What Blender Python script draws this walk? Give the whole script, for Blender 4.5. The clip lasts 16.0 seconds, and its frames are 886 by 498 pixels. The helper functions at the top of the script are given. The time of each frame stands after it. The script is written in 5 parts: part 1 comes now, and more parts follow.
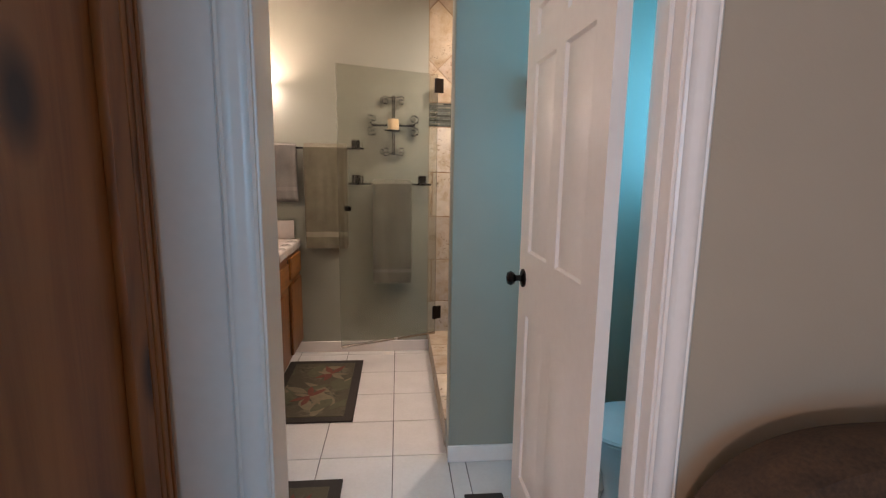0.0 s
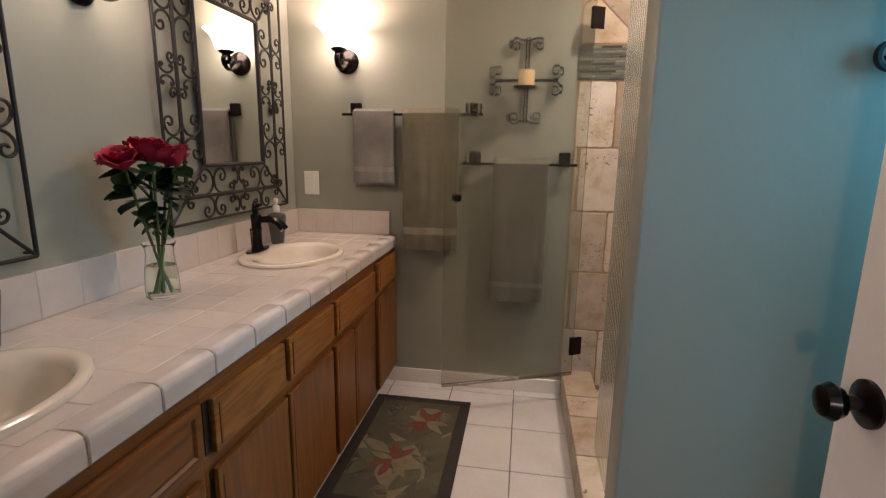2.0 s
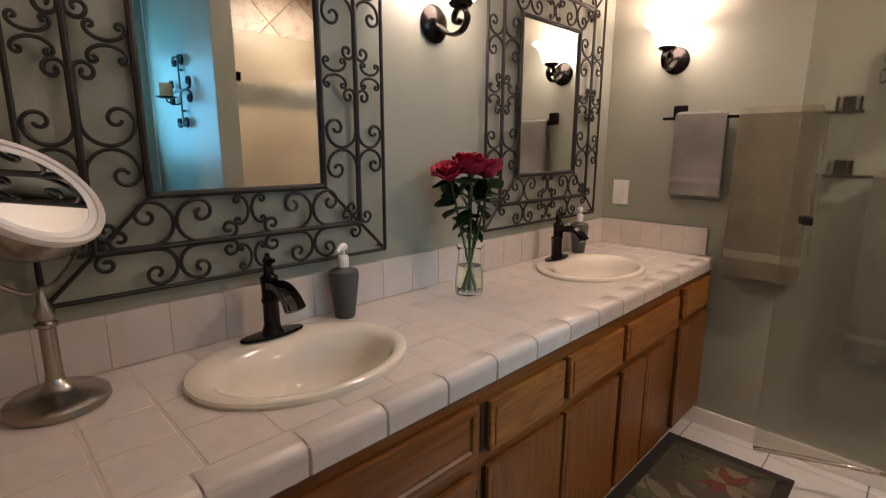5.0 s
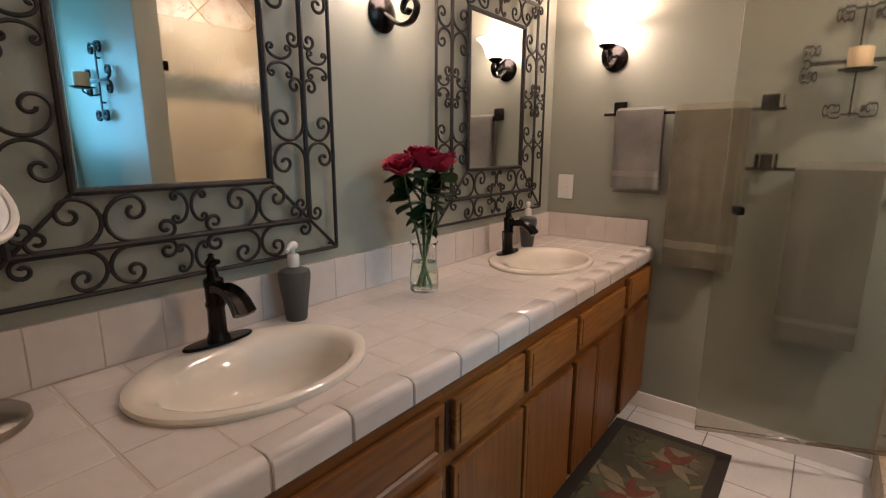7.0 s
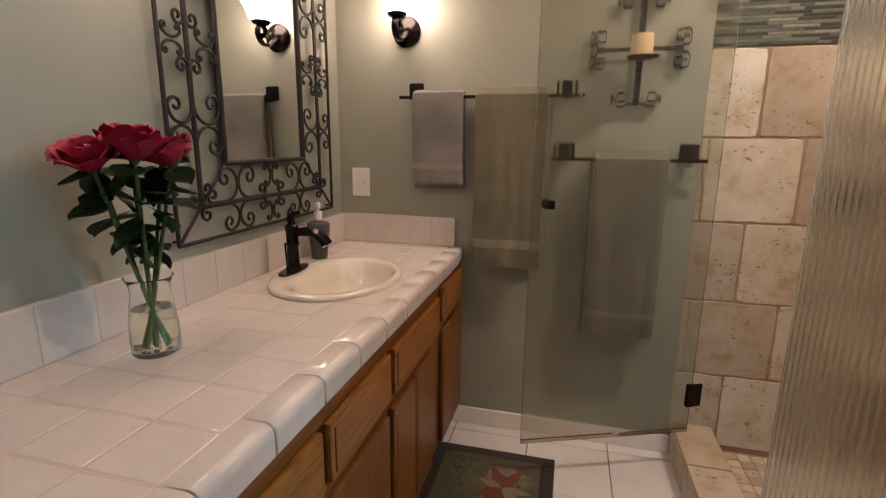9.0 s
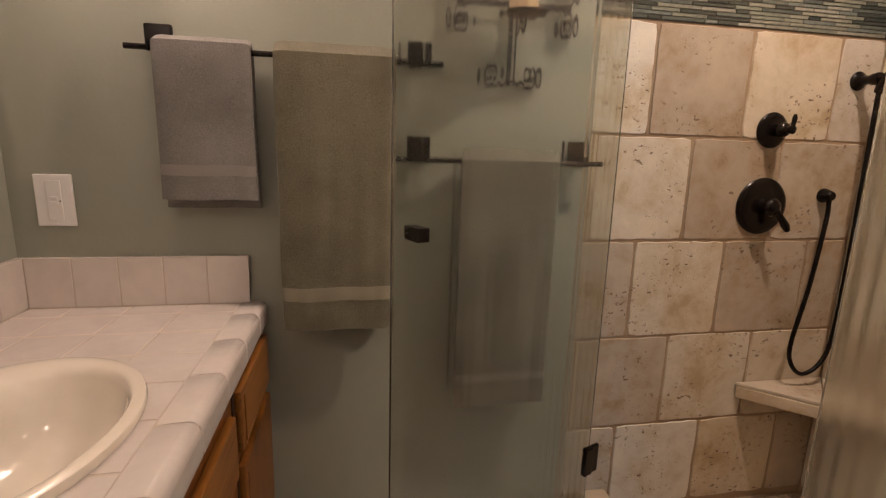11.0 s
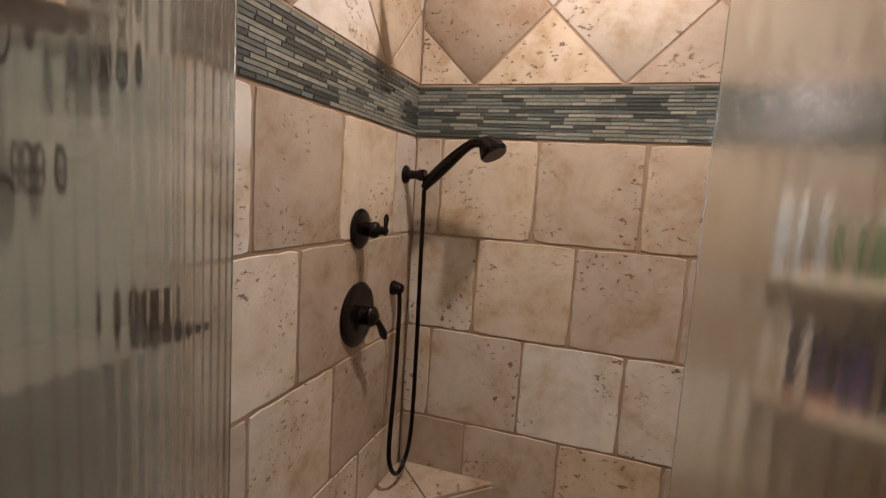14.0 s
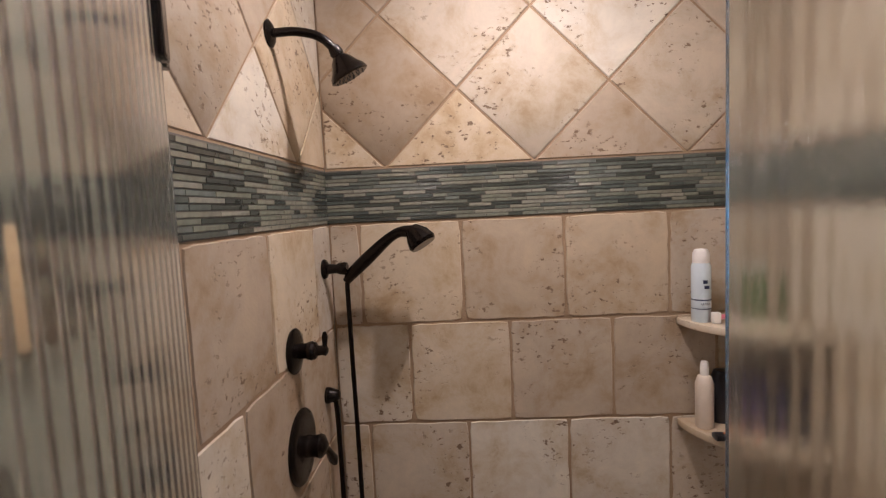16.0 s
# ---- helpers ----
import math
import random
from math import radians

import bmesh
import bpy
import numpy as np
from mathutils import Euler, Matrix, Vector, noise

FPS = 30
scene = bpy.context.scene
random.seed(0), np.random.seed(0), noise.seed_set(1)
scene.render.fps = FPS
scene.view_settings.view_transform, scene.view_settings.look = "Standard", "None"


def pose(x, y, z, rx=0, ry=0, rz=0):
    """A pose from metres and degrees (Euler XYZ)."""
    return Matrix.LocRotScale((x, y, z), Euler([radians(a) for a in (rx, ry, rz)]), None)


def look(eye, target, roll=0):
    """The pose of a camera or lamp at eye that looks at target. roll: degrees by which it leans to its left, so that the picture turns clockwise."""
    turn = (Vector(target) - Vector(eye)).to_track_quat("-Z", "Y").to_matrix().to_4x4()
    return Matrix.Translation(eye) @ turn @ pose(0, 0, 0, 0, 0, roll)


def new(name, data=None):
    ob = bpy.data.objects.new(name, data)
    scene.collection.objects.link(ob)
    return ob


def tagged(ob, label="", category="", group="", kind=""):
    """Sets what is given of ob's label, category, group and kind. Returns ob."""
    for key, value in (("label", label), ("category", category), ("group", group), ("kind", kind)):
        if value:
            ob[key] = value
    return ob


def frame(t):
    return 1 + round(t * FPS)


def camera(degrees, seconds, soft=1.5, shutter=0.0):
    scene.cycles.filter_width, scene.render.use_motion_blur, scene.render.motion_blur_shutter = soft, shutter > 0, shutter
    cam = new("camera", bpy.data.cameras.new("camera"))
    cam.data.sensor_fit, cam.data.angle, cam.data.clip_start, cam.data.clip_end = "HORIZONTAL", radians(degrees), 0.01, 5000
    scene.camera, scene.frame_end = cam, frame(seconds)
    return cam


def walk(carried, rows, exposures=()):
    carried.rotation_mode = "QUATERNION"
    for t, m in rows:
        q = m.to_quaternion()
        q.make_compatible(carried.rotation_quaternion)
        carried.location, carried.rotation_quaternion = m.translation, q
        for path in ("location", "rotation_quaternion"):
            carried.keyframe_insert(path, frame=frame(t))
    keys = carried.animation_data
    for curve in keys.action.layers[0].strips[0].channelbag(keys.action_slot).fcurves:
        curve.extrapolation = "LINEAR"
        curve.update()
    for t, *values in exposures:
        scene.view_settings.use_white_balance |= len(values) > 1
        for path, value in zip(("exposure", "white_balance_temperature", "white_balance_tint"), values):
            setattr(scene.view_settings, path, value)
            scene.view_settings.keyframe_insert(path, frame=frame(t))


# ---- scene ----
cam = camera(84.4, 16.0, soft=1.25)
XL, YF, YD1 = -0.955, 3.727, 1.095
PATH = [
    (0, (0.379, 0.043, 1.416), (0.561, 2.008, 1.091), 0.8),
    (0.5, (0.406, 0.314, 1.37), (0.578, 2.281, 1.053), 0.7),
    (1, (0.444, 0.6, 1.382), (0.538, 2.567, 1.036), 0.7),
    (1.5, (0.404, 0.85, 1.368), (0.35, 2.815, 1.001), 0.7),
    (2, (0.355, 1.055, 1.356), (0.04, 2.991, 0.966), 0.8),
    (2.5, (0.383, 1.162, 1.358), (-0.262, 3.011, 0.954), 0.8),
    (3, (0.398, 1.179, 1.371), (-0.529, 2.904, 0.964), 0.7),
    (3.5, (0.391, 1.164, 1.378), (-0.775, 2.739, 0.977), 0.3),
    (4, (0.376, 1.141, 1.391), (-0.945, 2.588, 0.991), 0.1),
    (4.2, (0.37, 1.135, 1.393), (-1.0, 2.537, 0.994), 0.2),
    (6.3, (0.353, 1.13, 1.401), (-1.036, 2.512, 1.001), 0.2),
    (6.5, (0.34, 1.124, 1.396), (-1.001, 2.553, 0.996), 0.3),
    (7, (0.304, 1.128, 1.383), (-0.9, 2.673, 0.976), 0.2),
    (7.5, (0.295, 1.182, 1.373), (-0.778, 2.816, 0.949), 0.2),
    (8, (0.283, 1.314, 1.367), (-0.645, 3.029, 0.924), 0.6),
    (8.5, (0.239, 1.433, 1.353), (-0.49, 3.245, 0.923), 0.5),
    (9, (0.11, 1.562, 1.355), (-0.376, 3.455, 0.932), 0.6),
    (9.2, (0.066, 1.61, 1.351), (-0.338, 3.524, 0.937), 0.5),
    (11.3, (-0.11, 2.418, 1.329), (0.384, 4.315, 0.933), 2.0),
    (11.5, (-0.094, 2.477, 1.329), (0.484, 4.35, 0.931), 2.2),
    (12, (-0.026, 2.658, 1.33), (0.831, 4.424, 0.945), 2.5),
    (12.5, (0.051, 2.811, 1.374), (1.249, 4.368, 0.998), 3.3),
    (13, (0.071, 2.882, 1.412), (1.587, 4.146, 1.085), 3.8),
    (13.5, (0.034, 2.995, 1.47), (1.806, 3.88, 1.194), 4.2),
    (14, (0.015, 3.071, 1.533), (1.901, 3.695, 1.304), 3.7),
    (14.5, (0.004, 3.125, 1.601), (1.939, 3.591, 1.402), 2.4),
    (15, (0.008, 3.198, 1.662), (1.976, 3.512, 1.492), 0.8),
    (15.5, (0.034, 3.254, 1.714), (2.018, 3.445, 1.55), -1.1),
    (16, (0.066, 3.29, 1.753), (2.057, 3.378, 1.588), -2.7),
]
EXPOSURE = [(0, 0.12, 6700, 18), (1.5, -0.10, 6750, 18), (3.0, -0.07, 6850, 18), (7.0, -0.06, 6900, 19), (9.2, -0.06, 7000, 19), (11.5, -0.10, 6950, 19), (13.0, -0.12, 6550, 18), (14.5, -0.50, 6000, 18), (16, -0.55, 5900, 18)]
walk(cam, [(t, look(eye, target, roll)) for t, eye, target, roll in PATH], EXPOSURE)

# ---- world and lights ----
world = bpy.data.worlds.new("sky")
scene.world = world
world.use_nodes = True
sky = world.node_tree.nodes.new("ShaderNodeTexSky")
sky.sky_type, sky.sun_disc, sky.sun_elevation, sky.sun_rotation = "NISHITA", False, radians(38), radians(200)
world.node_tree.links.new(sky.outputs[0], world.node_tree.nodes["Background"].inputs[0])
world.node_tree.nodes["Background"].inputs[1].default_value = 0.12


def lamp(name, kind, place, power, colour, target=None, size=0.05, size_y=None):
    data = bpy.data.lights.new(name, kind)
    data.energy, data.color = power, colour
    ob = new(name, data)
    if kind == "AREA":
        data.size = size
        if size_y:
            data.shape, data.size_y = "RECTANGLE", size_y
        ob.matrix_world = look(place, target)
    else:
        data.shadow_soft_size = size
        ob.location = place
    return ob


WARM = (1.0, 0.725, 0.615)
SCONCES = [(-0.617, YF - 0.130, 1.935), (XL + 0.130, 2.40, 1.935), (-0.617, YD1 + 0.130, 1.935)]
for p, watts in zip(SCONCES, (12.0, 3.8, 0.7)):
    lamp("sconce_bulb", "POINT", p, watts, WARM, size=0.03)
lamp("shower_downlight_bulb", "AREA", (1.08, 3.12, 2.590), 22, (1.0, 0.86, 0.77), (1.08, 3.12, 0), 0.07)
lamp("toilet_window_sky", "AREA", (1.86, 1.79, 1.70), 15, (0.13, 0.60, 1.0), (0.6, 1.79, 2.15), 0.60, 0.78)
lamp("bedroom_window_sky", "AREA", (-0.40, -2.42, 1.5), 31, (0.09, 0.55, 1.0), (0.1, 1.0, 1.2), 1.1, 1.1)
# warm fill light added out of view in the bedroom, with no fixture
lamp("bedroom_lamp_bulb", "POINT", (-0.60, -1.20, 1.50), 66, WARM, size=0.08)
lamp("ceiling_downlight_bulb", "AREA", (0.24, 2.42, 2.590), 1.2, (1.0, 0.79, 0.65), (0.24, 2.42, 0), 0.11)

# ---- materials ----
def shader(name):
    m = bpy.data.materials.new(name)
    m.use_nodes = True
    nt = m.node_tree
    return m, nt, nt.nodes["Principled BSDF"]


def node(nt, kind, links=(), **values):
    n = nt.nodes.new(kind)
    for key, value in values.items():
        n.inputs[key.replace("_", " ")].default_value = value
    for key, source in links:
        nt.links.new(source, n.inputs[key])
    return n


def coords(nt, stretch=(1, 1, 1), per_object=True):
    c = nt.nodes.new("ShaderNodeTexCoord")
    out = c.outputs["Object"]
    if per_object:
        info = nt.nodes.new("ShaderNodeObjectInfo")
        mul = nt.nodes.new("ShaderNodeMath")
        mul.operation = "MULTIPLY"
        mul.inputs[1].default_value = 37.0
        nt.links.new(info.outputs["Random"], mul.inputs[0])
        add = nt.nodes.new("ShaderNodeVectorMath")
        nt.links.new(out, add.inputs[0])
        nt.links.new(mul.outputs[0], add.inputs[1])
        out = add.outputs[0]
    mp = nt.nodes.new("ShaderNodeMapping")
    mp.inputs["Scale"].default_value = stretch
    nt.links.new(out, mp.inputs[0])
    return mp.outputs[0]


def ramp(nt, source, stops):
    r = nt.nodes.new("ShaderNodeValToRGB")
    el = r.color_ramp.elements
    while len(el) < len(stops):
        el.new(0.5)
    for e, (at, c) in zip(el, stops):
        e.position, e.color = at, (*c, 1) if len(c) == 3 else c
    nt.links.new(source, r.inputs[0])
    return r.outputs[0]


def mixed(nt, fac, a, b, blend="MIX"):
    m = nt.nodes.new("ShaderNodeMix")
    m.data_type, m.blend_type = "RGBA", blend
    for socket, value in ((m.inputs[0], fac), (m.inputs[6], a), (m.inputs[7], b)):
        if isinstance(value, bpy.types.NodeSocket):
            nt.links.new(value, socket)
        else:
            socket.default_value = value if isinstance(value, float) else (*value, 1)
    return m.outputs[2]


def bumped(nt, bsdf, height, strength, distance=0.002):
    b = nt.nodes.new("ShaderNodeBump")
    b.inputs["Strength"].default_value, b.inputs["Distance"].default_value = strength, distance
    nt.links.new(height, b.inputs["Height"])
    nt.links.new(b.outputs[0], bsdf.inputs["Normal"])


def plain(name, a, b=None, rough=0.5, metal=0.0, coarse=4.0, fine=60.0, bump=0.1, stretch=(1, 1, 1), distance=0.002, coat=0.0, rough_var=0.1):
    """A surface whose colour wanders between a and b at two scales, with fine relief."""
    m, nt, p = shader(name)
    v = coords(nt, stretch)
    n1 = node(nt, "ShaderNodeTexNoise", [("Vector", v)], Scale=coarse, Detail=4.0)
    n2 = node(nt, "ShaderNodeTexNoise", [("Vector", v)], Scale=fine, Detail=3.0)
    both = mixed(nt, 0.4, n1.outputs[0], n2.outputs[0])
    col = ramp(nt, both, [(0.3, a), (0.7, b or tuple(min(1, c * 1.12) for c in a))])
    nt.links.new(col, p.inputs["Base Color"])
    r = node(nt, "ShaderNodeMapRange", [("Value", n1.outputs[0])])
    r.inputs["To Min"].default_value, r.inputs["To Max"].default_value = max(0.02, rough - rough_var), min(1, rough + rough_var)
    nt.links.new(r.outputs[0], p.inputs["Roughness"])
    p.inputs["Metallic"].default_value, p.inputs["Coat Weight"].default_value = metal, coat
    if bump:
        bumped(nt, p, n2.outputs[0], bump, distance)
    return m


def wall_paint(name, a, b):
    """Painted drywall with a light orange-peel texture."""
    m, nt, p = shader(name)
    v = coords(nt, per_object=False)
    n1 = node(nt, "ShaderNodeTexNoise", [("Vector", v)], Scale=1.6, Detail=5.0)
    n2 = node(nt, "ShaderNodeTexNoise", [("Vector", v)], Scale=95.0, Detail=2.0)
    n3 = node(nt, "ShaderNodeTexNoise", [("Vector", v)], Scale=28.0, Detail=2.0)
    nt.links.new(ramp(nt, n1.outputs[0], [(0.3, a), (0.7, b)]), p.inputs["Base Color"])
    p.inputs["Roughness"].default_value = 0.46
    bumped(nt, p, mixed(nt, 0.5, n2.outputs[0], n3.outputs[0]), 0.22, 0.003)
    return m


def wood(name, dark, mid, light, rough=0.38, along="z", scale=1.0, knots=False):
    """Sawn and varnished wood: long grain, cathedral figure and pores."""
    m, nt, p = shader(name)
    s = {"x": (1.2, 14, 14), "y": (14, 1.2, 14), "z": (14, 14, 1.2)}[along]
    v = coords(nt, tuple(c * scale for c in s))
    n0 = node(nt, "ShaderNodeTexNoise", [("Vector", v)], Scale=0.55, Detail=2.0, Distortion=0.6)
    w = node(nt, "ShaderNodeTexNoise", [("Vector", v)], Scale=3.2, Detail=5.0, Roughness=0.65, Distortion=0.8)
    ring = nt.nodes.new("ShaderNodeMath")
    ring.operation = "PINGPONG"
    mul = nt.nodes.new("ShaderNodeMath")
    mul.operation = "MULTIPLY"
    mul.inputs[1].default_value = 9.0
    nt.links.new(n0.outputs[0], mul.inputs[0])
    nt.links.new(mul.outputs[0], ring.inputs[0])
    ring.inputs[1].default_value = 0.5
    fig = mixed(nt, 0.6, ring.outputs[0], w.outputs[0])
    col = ramp(nt, fig, [(0.15, dark), (0.42, mid), (0.72, light)])
    if knots:
        kv = coords(nt, (1.0, 1.0, 0.55))
        k = node(nt, "ShaderNodeTexVoronoi", [("Vector", kv)], Scale=4.6)
        spot = ramp(nt, k.outputs["Distance"], [(0.10, (1, 1, 1)), (0.24, (0, 0, 0))])
        col = mixed(nt, spot, col, (0.035, 0.014, 0.008))
    nt.links.new(col, p.inputs["Base Color"])
    p.inputs["Roughness"].default_value = rough
    bumped(nt, p, w.outputs[0], 0.18, 0.0015)
    return m


def travertine(name, tones, pits=0.5):
    """Tumbled travertine: cloudy beige, veins and dark open pits; every piece has its own tone."""
    m, nt, p = shader(name)
    v = coords(nt)
    info = nt.nodes.new("ShaderNodeObjectInfo")
    base = ramp(nt, info.outputs["Random"], [(i / (len(tones) - 1), t) for i, t in enumerate(tones)])
    n1 = node(nt, "ShaderNodeTexNoise", [("Vector", v)], Scale=7.0, Detail=6.0, Roughness=0.68, Distortion=0.25)
    cloud = ramp(nt, n1.outputs[0], [(0.33, (0.74, 0.64, 0.50)), (0.44, (0.92, 0.87, 0.79)), (0.53, (1, 1, 1)), (0.66, (1.12, 1.11, 1.08))])
    col = mixed(nt, 1.0, base, cloud, "MULTIPLY")
    pv = coords(nt, (1.0, 1.0, 1.5))
    n2 = node(nt, "ShaderNodeTexNoise", [("Vector", pv)], Scale=44.0, Detail=4.0, Roughness=0.64)
    n3 = node(nt, "ShaderNodeTexNoise", [("Vector", v)], Scale=5.0, Detail=2.0)
    pit = ramp(nt, n2.outputs[0], [(0.59, (0, 0, 0)), (0.64, (1, 1, 1))])
    where = ramp(nt, n3.outputs[0], [(0.46, (0, 0, 0)), (0.58, (1, 1, 1))])
    hole = mixed(nt, 1.0, pit, where, "MULTIPLY")
    col = mixed(nt, hole, col, (0.17, 0.11, 0.062))
    nt.links.new(col, p.inputs["Base Color"])
    p.inputs["Roughness"].default_value = 0.62
    inv = nt.nodes.new("ShaderNodeInvert")
    nt.links.new(hole, inv.inputs[1])
    fine = node(nt, "ShaderNodeTexNoise", [("Vector", v)], Scale=160.0, Detail=2.0)
    bumped(nt, p, mixed(nt, 0.15, inv.outputs[0], fine.outputs[0]), 0.6, 0.004)
    return m


def piecewise(name, stops, rough=0.2, metal=0.0, island=False):
    """Each piece takes a colour of its own from the stops."""
    m, nt, p = shader(name)
    info = nt.nodes.new("ShaderNodeNewGeometry" if island else "ShaderNodeObjectInfo")
    out = info.outputs["Random Per Island" if island else "Random"]
    r = nt.nodes.new("ShaderNodeValToRGB")
    r.color_ramp.interpolation = "CONSTANT"
    while len(r.color_ramp.elements) < len(stops):
        r.color_ramp.elements.new(0.5)
    for i, (e, c) in enumerate(zip(r.color_ramp.elements, stops)):
        e.position, e.color = i / len(stops), (*c, 1)
    nt.links.new(out, r.inputs[0])
    n = node(nt, "ShaderNodeTexNoise", [("Vector", coords(nt, (1, 1, 1), False))], Scale=45.0, Detail=4.0)
    tone = ramp(nt, n.outputs[0], [(0.3, (0.8, 0.8, 0.8)), (0.7, (1.1, 1.1, 1.1))])
    nt.links.new(mixed(nt, 1.0, r.outputs[0], tone, "MULTIPLY"), p.inputs["Base Color"])
    p.inputs["Roughness"].default_value, p.inputs["Metallic"].default_value = rough, metal
    return m


def glass(name, tint=(1, 1, 1), rough=0.0, ior=1.45):
    m, nt, p = shader(name)
    p.inputs["Base Color"].default_value = (*tint, 1)
    p.inputs["Roughness"].default_value, p.inputs["IOR"].default_value = rough, ior
    p.inputs["Transmission Weight"].default_value = 1.0
    return m


def glow(name, colour, strength, base=(0.9, 0.88, 0.82)):
    m, nt, p = shader(name)
    p.inputs["Base Color"].default_value = (*base, 1)
    p.inputs["Emission Color"].default_value, p.inputs["Emission Strength"].default_value = (*colour, 1), strength
    p.inputs["Roughness"].default_value = 0.35
    return m


M_SAGE = wall_paint("sage_paint", (0.285, 0.288, 0.228), (0.32, 0.322, 0.256))
M_TAN = wall_paint("tan_paint", (0.42, 0.35, 0.26), (0.46, 0.385, 0.29))
M_CEIL = wall_paint("ceiling_paint", (0.74, 0.71, 0.66), (0.78, 0.75, 0.70))
M_WHITE = plain("white_gloss_paint", (0.75, 0.69, 0.625), (0.81, 0.755, 0.69), rough=0.32, coarse=3, fine=40, bump=0.06)
M_OAK = wood("honey_oak", (0.10, 0.031, 0.005), (0.178, 0.060, 0.009), (0.24, 0.088, 0.014), along="z")
M_OAK_H = wood("honey_oak_rail", (0.075, 0.022, 0.004), (0.172, 0.057, 0.009), (0.245, 0.091, 0.015), along="y")
M_OAK_FIG = wood("honey_oak_figured", (0.095, 0.029, 0.005), (0.26, 0.096, 0.015), (0.375, 0.160, 0.031), along="y", scale=1.6)
# dark brown for small dark parts, and for shadow strips painted beside cabinet fronts
M_DARK_AND_SHADOW = plain("dark_brown_and_gap_shadow", (0.018, 0.008, 0.004), (0.03, 0.013, 0.007), rough=0.5)
M_PINE = wood("knotty_pine", (0.125, 0.040, 0.010), (0.29, 0.115, 0.034), (0.37, 0.164, 0.053), rough=0.42, along="z", scale=0.38, knots=True)
M_TILE = plain("white_floor_tile", (0.58, 0.55, 0.51), (0.66, 0.63, 0.59), rough=0.16, coarse=6, fine=70, bump=0.03, rough_var=0.05)
M_FGROUT = plain("floor_grout", (0.10, 0.085, 0.075), (0.17, 0.15, 0.13), rough=0.9, bump=0.3)
M_CTILE = plain("cream_counter_tile", (0.55, 0.485, 0.43), (0.63, 0.56, 0.50), rough=0.11, coarse=9, fine=30, bump=0.05, rough_var=0.05)
M_CGROUT = plain("counter_grout", (0.43, 0.35, 0.275), (0.53, 0.45, 0.365), rough=0.85, bump=0.3)
M_TRAV = travertine("travertine", [(0.47, 0.40, 0.305), (0.36, 0.285, 0.205), (0.57, 0.51, 0.405), (0.52, 0.425, 0.295), (0.36, 0.285, 0.205), (0.62, 0.575, 0.48)])
M_TGROUT = plain("sand_grout", (0.25, 0.165, 0.095), (0.37, 0.265, 0.165), rough=0.9, bump=0.35, fine=180)
M_STICKS = piecewise("glass_stone_sticks", [(0.045, 0.050, 0.042), (0.165, 0.172, 0.130), (0.10, 0.112, 0.092), (0.20, 0.195, 0.148), (0.055, 0.060, 0.048), (0.135, 0.150, 0.128), (0.235, 0.228, 0.18), (0.08, 0.092, 0.078)], rough=0.18)
M_SGROUT = plain("mosaic_grout", (0.075, 0.068, 0.055), (0.12, 0.11, 0.09), rough=0.85)
M_IRON = plain("wrought_iron", (0.010, 0.008, 0.007), (0.024, 0.020, 0.017), rough=0.55, metal=0.3, coarse=25, fine=160, bump=0.25)
M_BRONZE = plain("oil_rubbed_bronze", (0.010, 0.008, 0.007), (0.020, 0.014, 0.011), rough=0.22, metal=0.7, coarse=12, fine=90, bump=0.04)
M_NICKEL = plain("brushed_nickel", (0.36, 0.315, 0.275), (0.46, 0.41, 0.36), rough=0.24, metal=1.0, coarse=4, fine=120, bump=0.04)
M_BISQUE = plain("bisque_porcelain", (0.69, 0.61, 0.50), (0.73, 0.655, 0.54), rough=0.09, coarse=3, fine=20, bump=0.0, coat=0.4, rough_var=0.02)
M_PORC = plain("white_porcelain", (0.76, 0.76, 0.74), (0.80, 0.80, 0.78), rough=0.1, bump=0.0, rough_var=0.02)
M_REED = glass("reeded_glass", (0.93, 0.96, 0.91), 0.19)
M_REED_DOOR = glass("reeded_door_glass", (0.72, 0.728, 0.67), 0.125)
rn = M_REED.node_tree
bumped(rn, rn.nodes["Principled BSDF"], node(rn, "ShaderNodeTexNoise", [("Vector", coords(rn, (1, 1, 0.5), False))], Scale=190.0, Detail=1.0).outputs[0], 0.22, 0.001)
M_CLEAR = glass("clear_glass", (0.97, 0.99, 0.97), 0.0)
M_WATER = glass("vase_water", (0.86, 0.90, 0.80), 0.0, 1.33)
M_SHADE = glow("lit_alabaster_glass", (1.0, 0.82, 0.73), 29.0)
M_SHADE_DIM = glow("dim_alabaster_glass", (1.0, 0.79, 0.68), 5.0)
M_BULBDISC = glow("lit_downlight_lens", (1.0, 0.86, 0.68), 6.0)
M_PLASTIC = plain("white_plastic", (0.72, 0.69, 0.64), (0.76, 0.73, 0.68), rough=0.35, bump=0.0)
M_PUMP = plain("grey_pump_bottle", (0.055, 0.056, 0.050), (0.078, 0.079, 0.070), rough=0.55, bump=0.12, fine=120)
M_CANDLE = plain("marbled_candle_wax", (0.62, 0.40, 0.20), (0.72, 0.56, 0.36), rough=0.5, coarse=18, fine=50, bump=0.05)
M_STEM = plain("rose_stem", (0.045, 0.085, 0.018), (0.08, 0.13, 0.03), rough=0.5)
M_LEAF = plain("rose_leaf", (0.014, 0.035, 0.010), (0.035, 0.075, 0.02), rough=0.42, coarse=15, fine=90, bump=0.2)
M_PETAL = plain("red_rose_petal", (0.24, 0.0015, 0.018), (0.40, 0.003, 0.038), rough=0.62, coarse=30, fine=140, bump=0.1)
M_CARPET = plain("beige_carpet", (0.28, 0.22, 0.15), (0.38, 0.31, 0.22), rough=0.95, coarse=3, fine=300, bump=0.8)


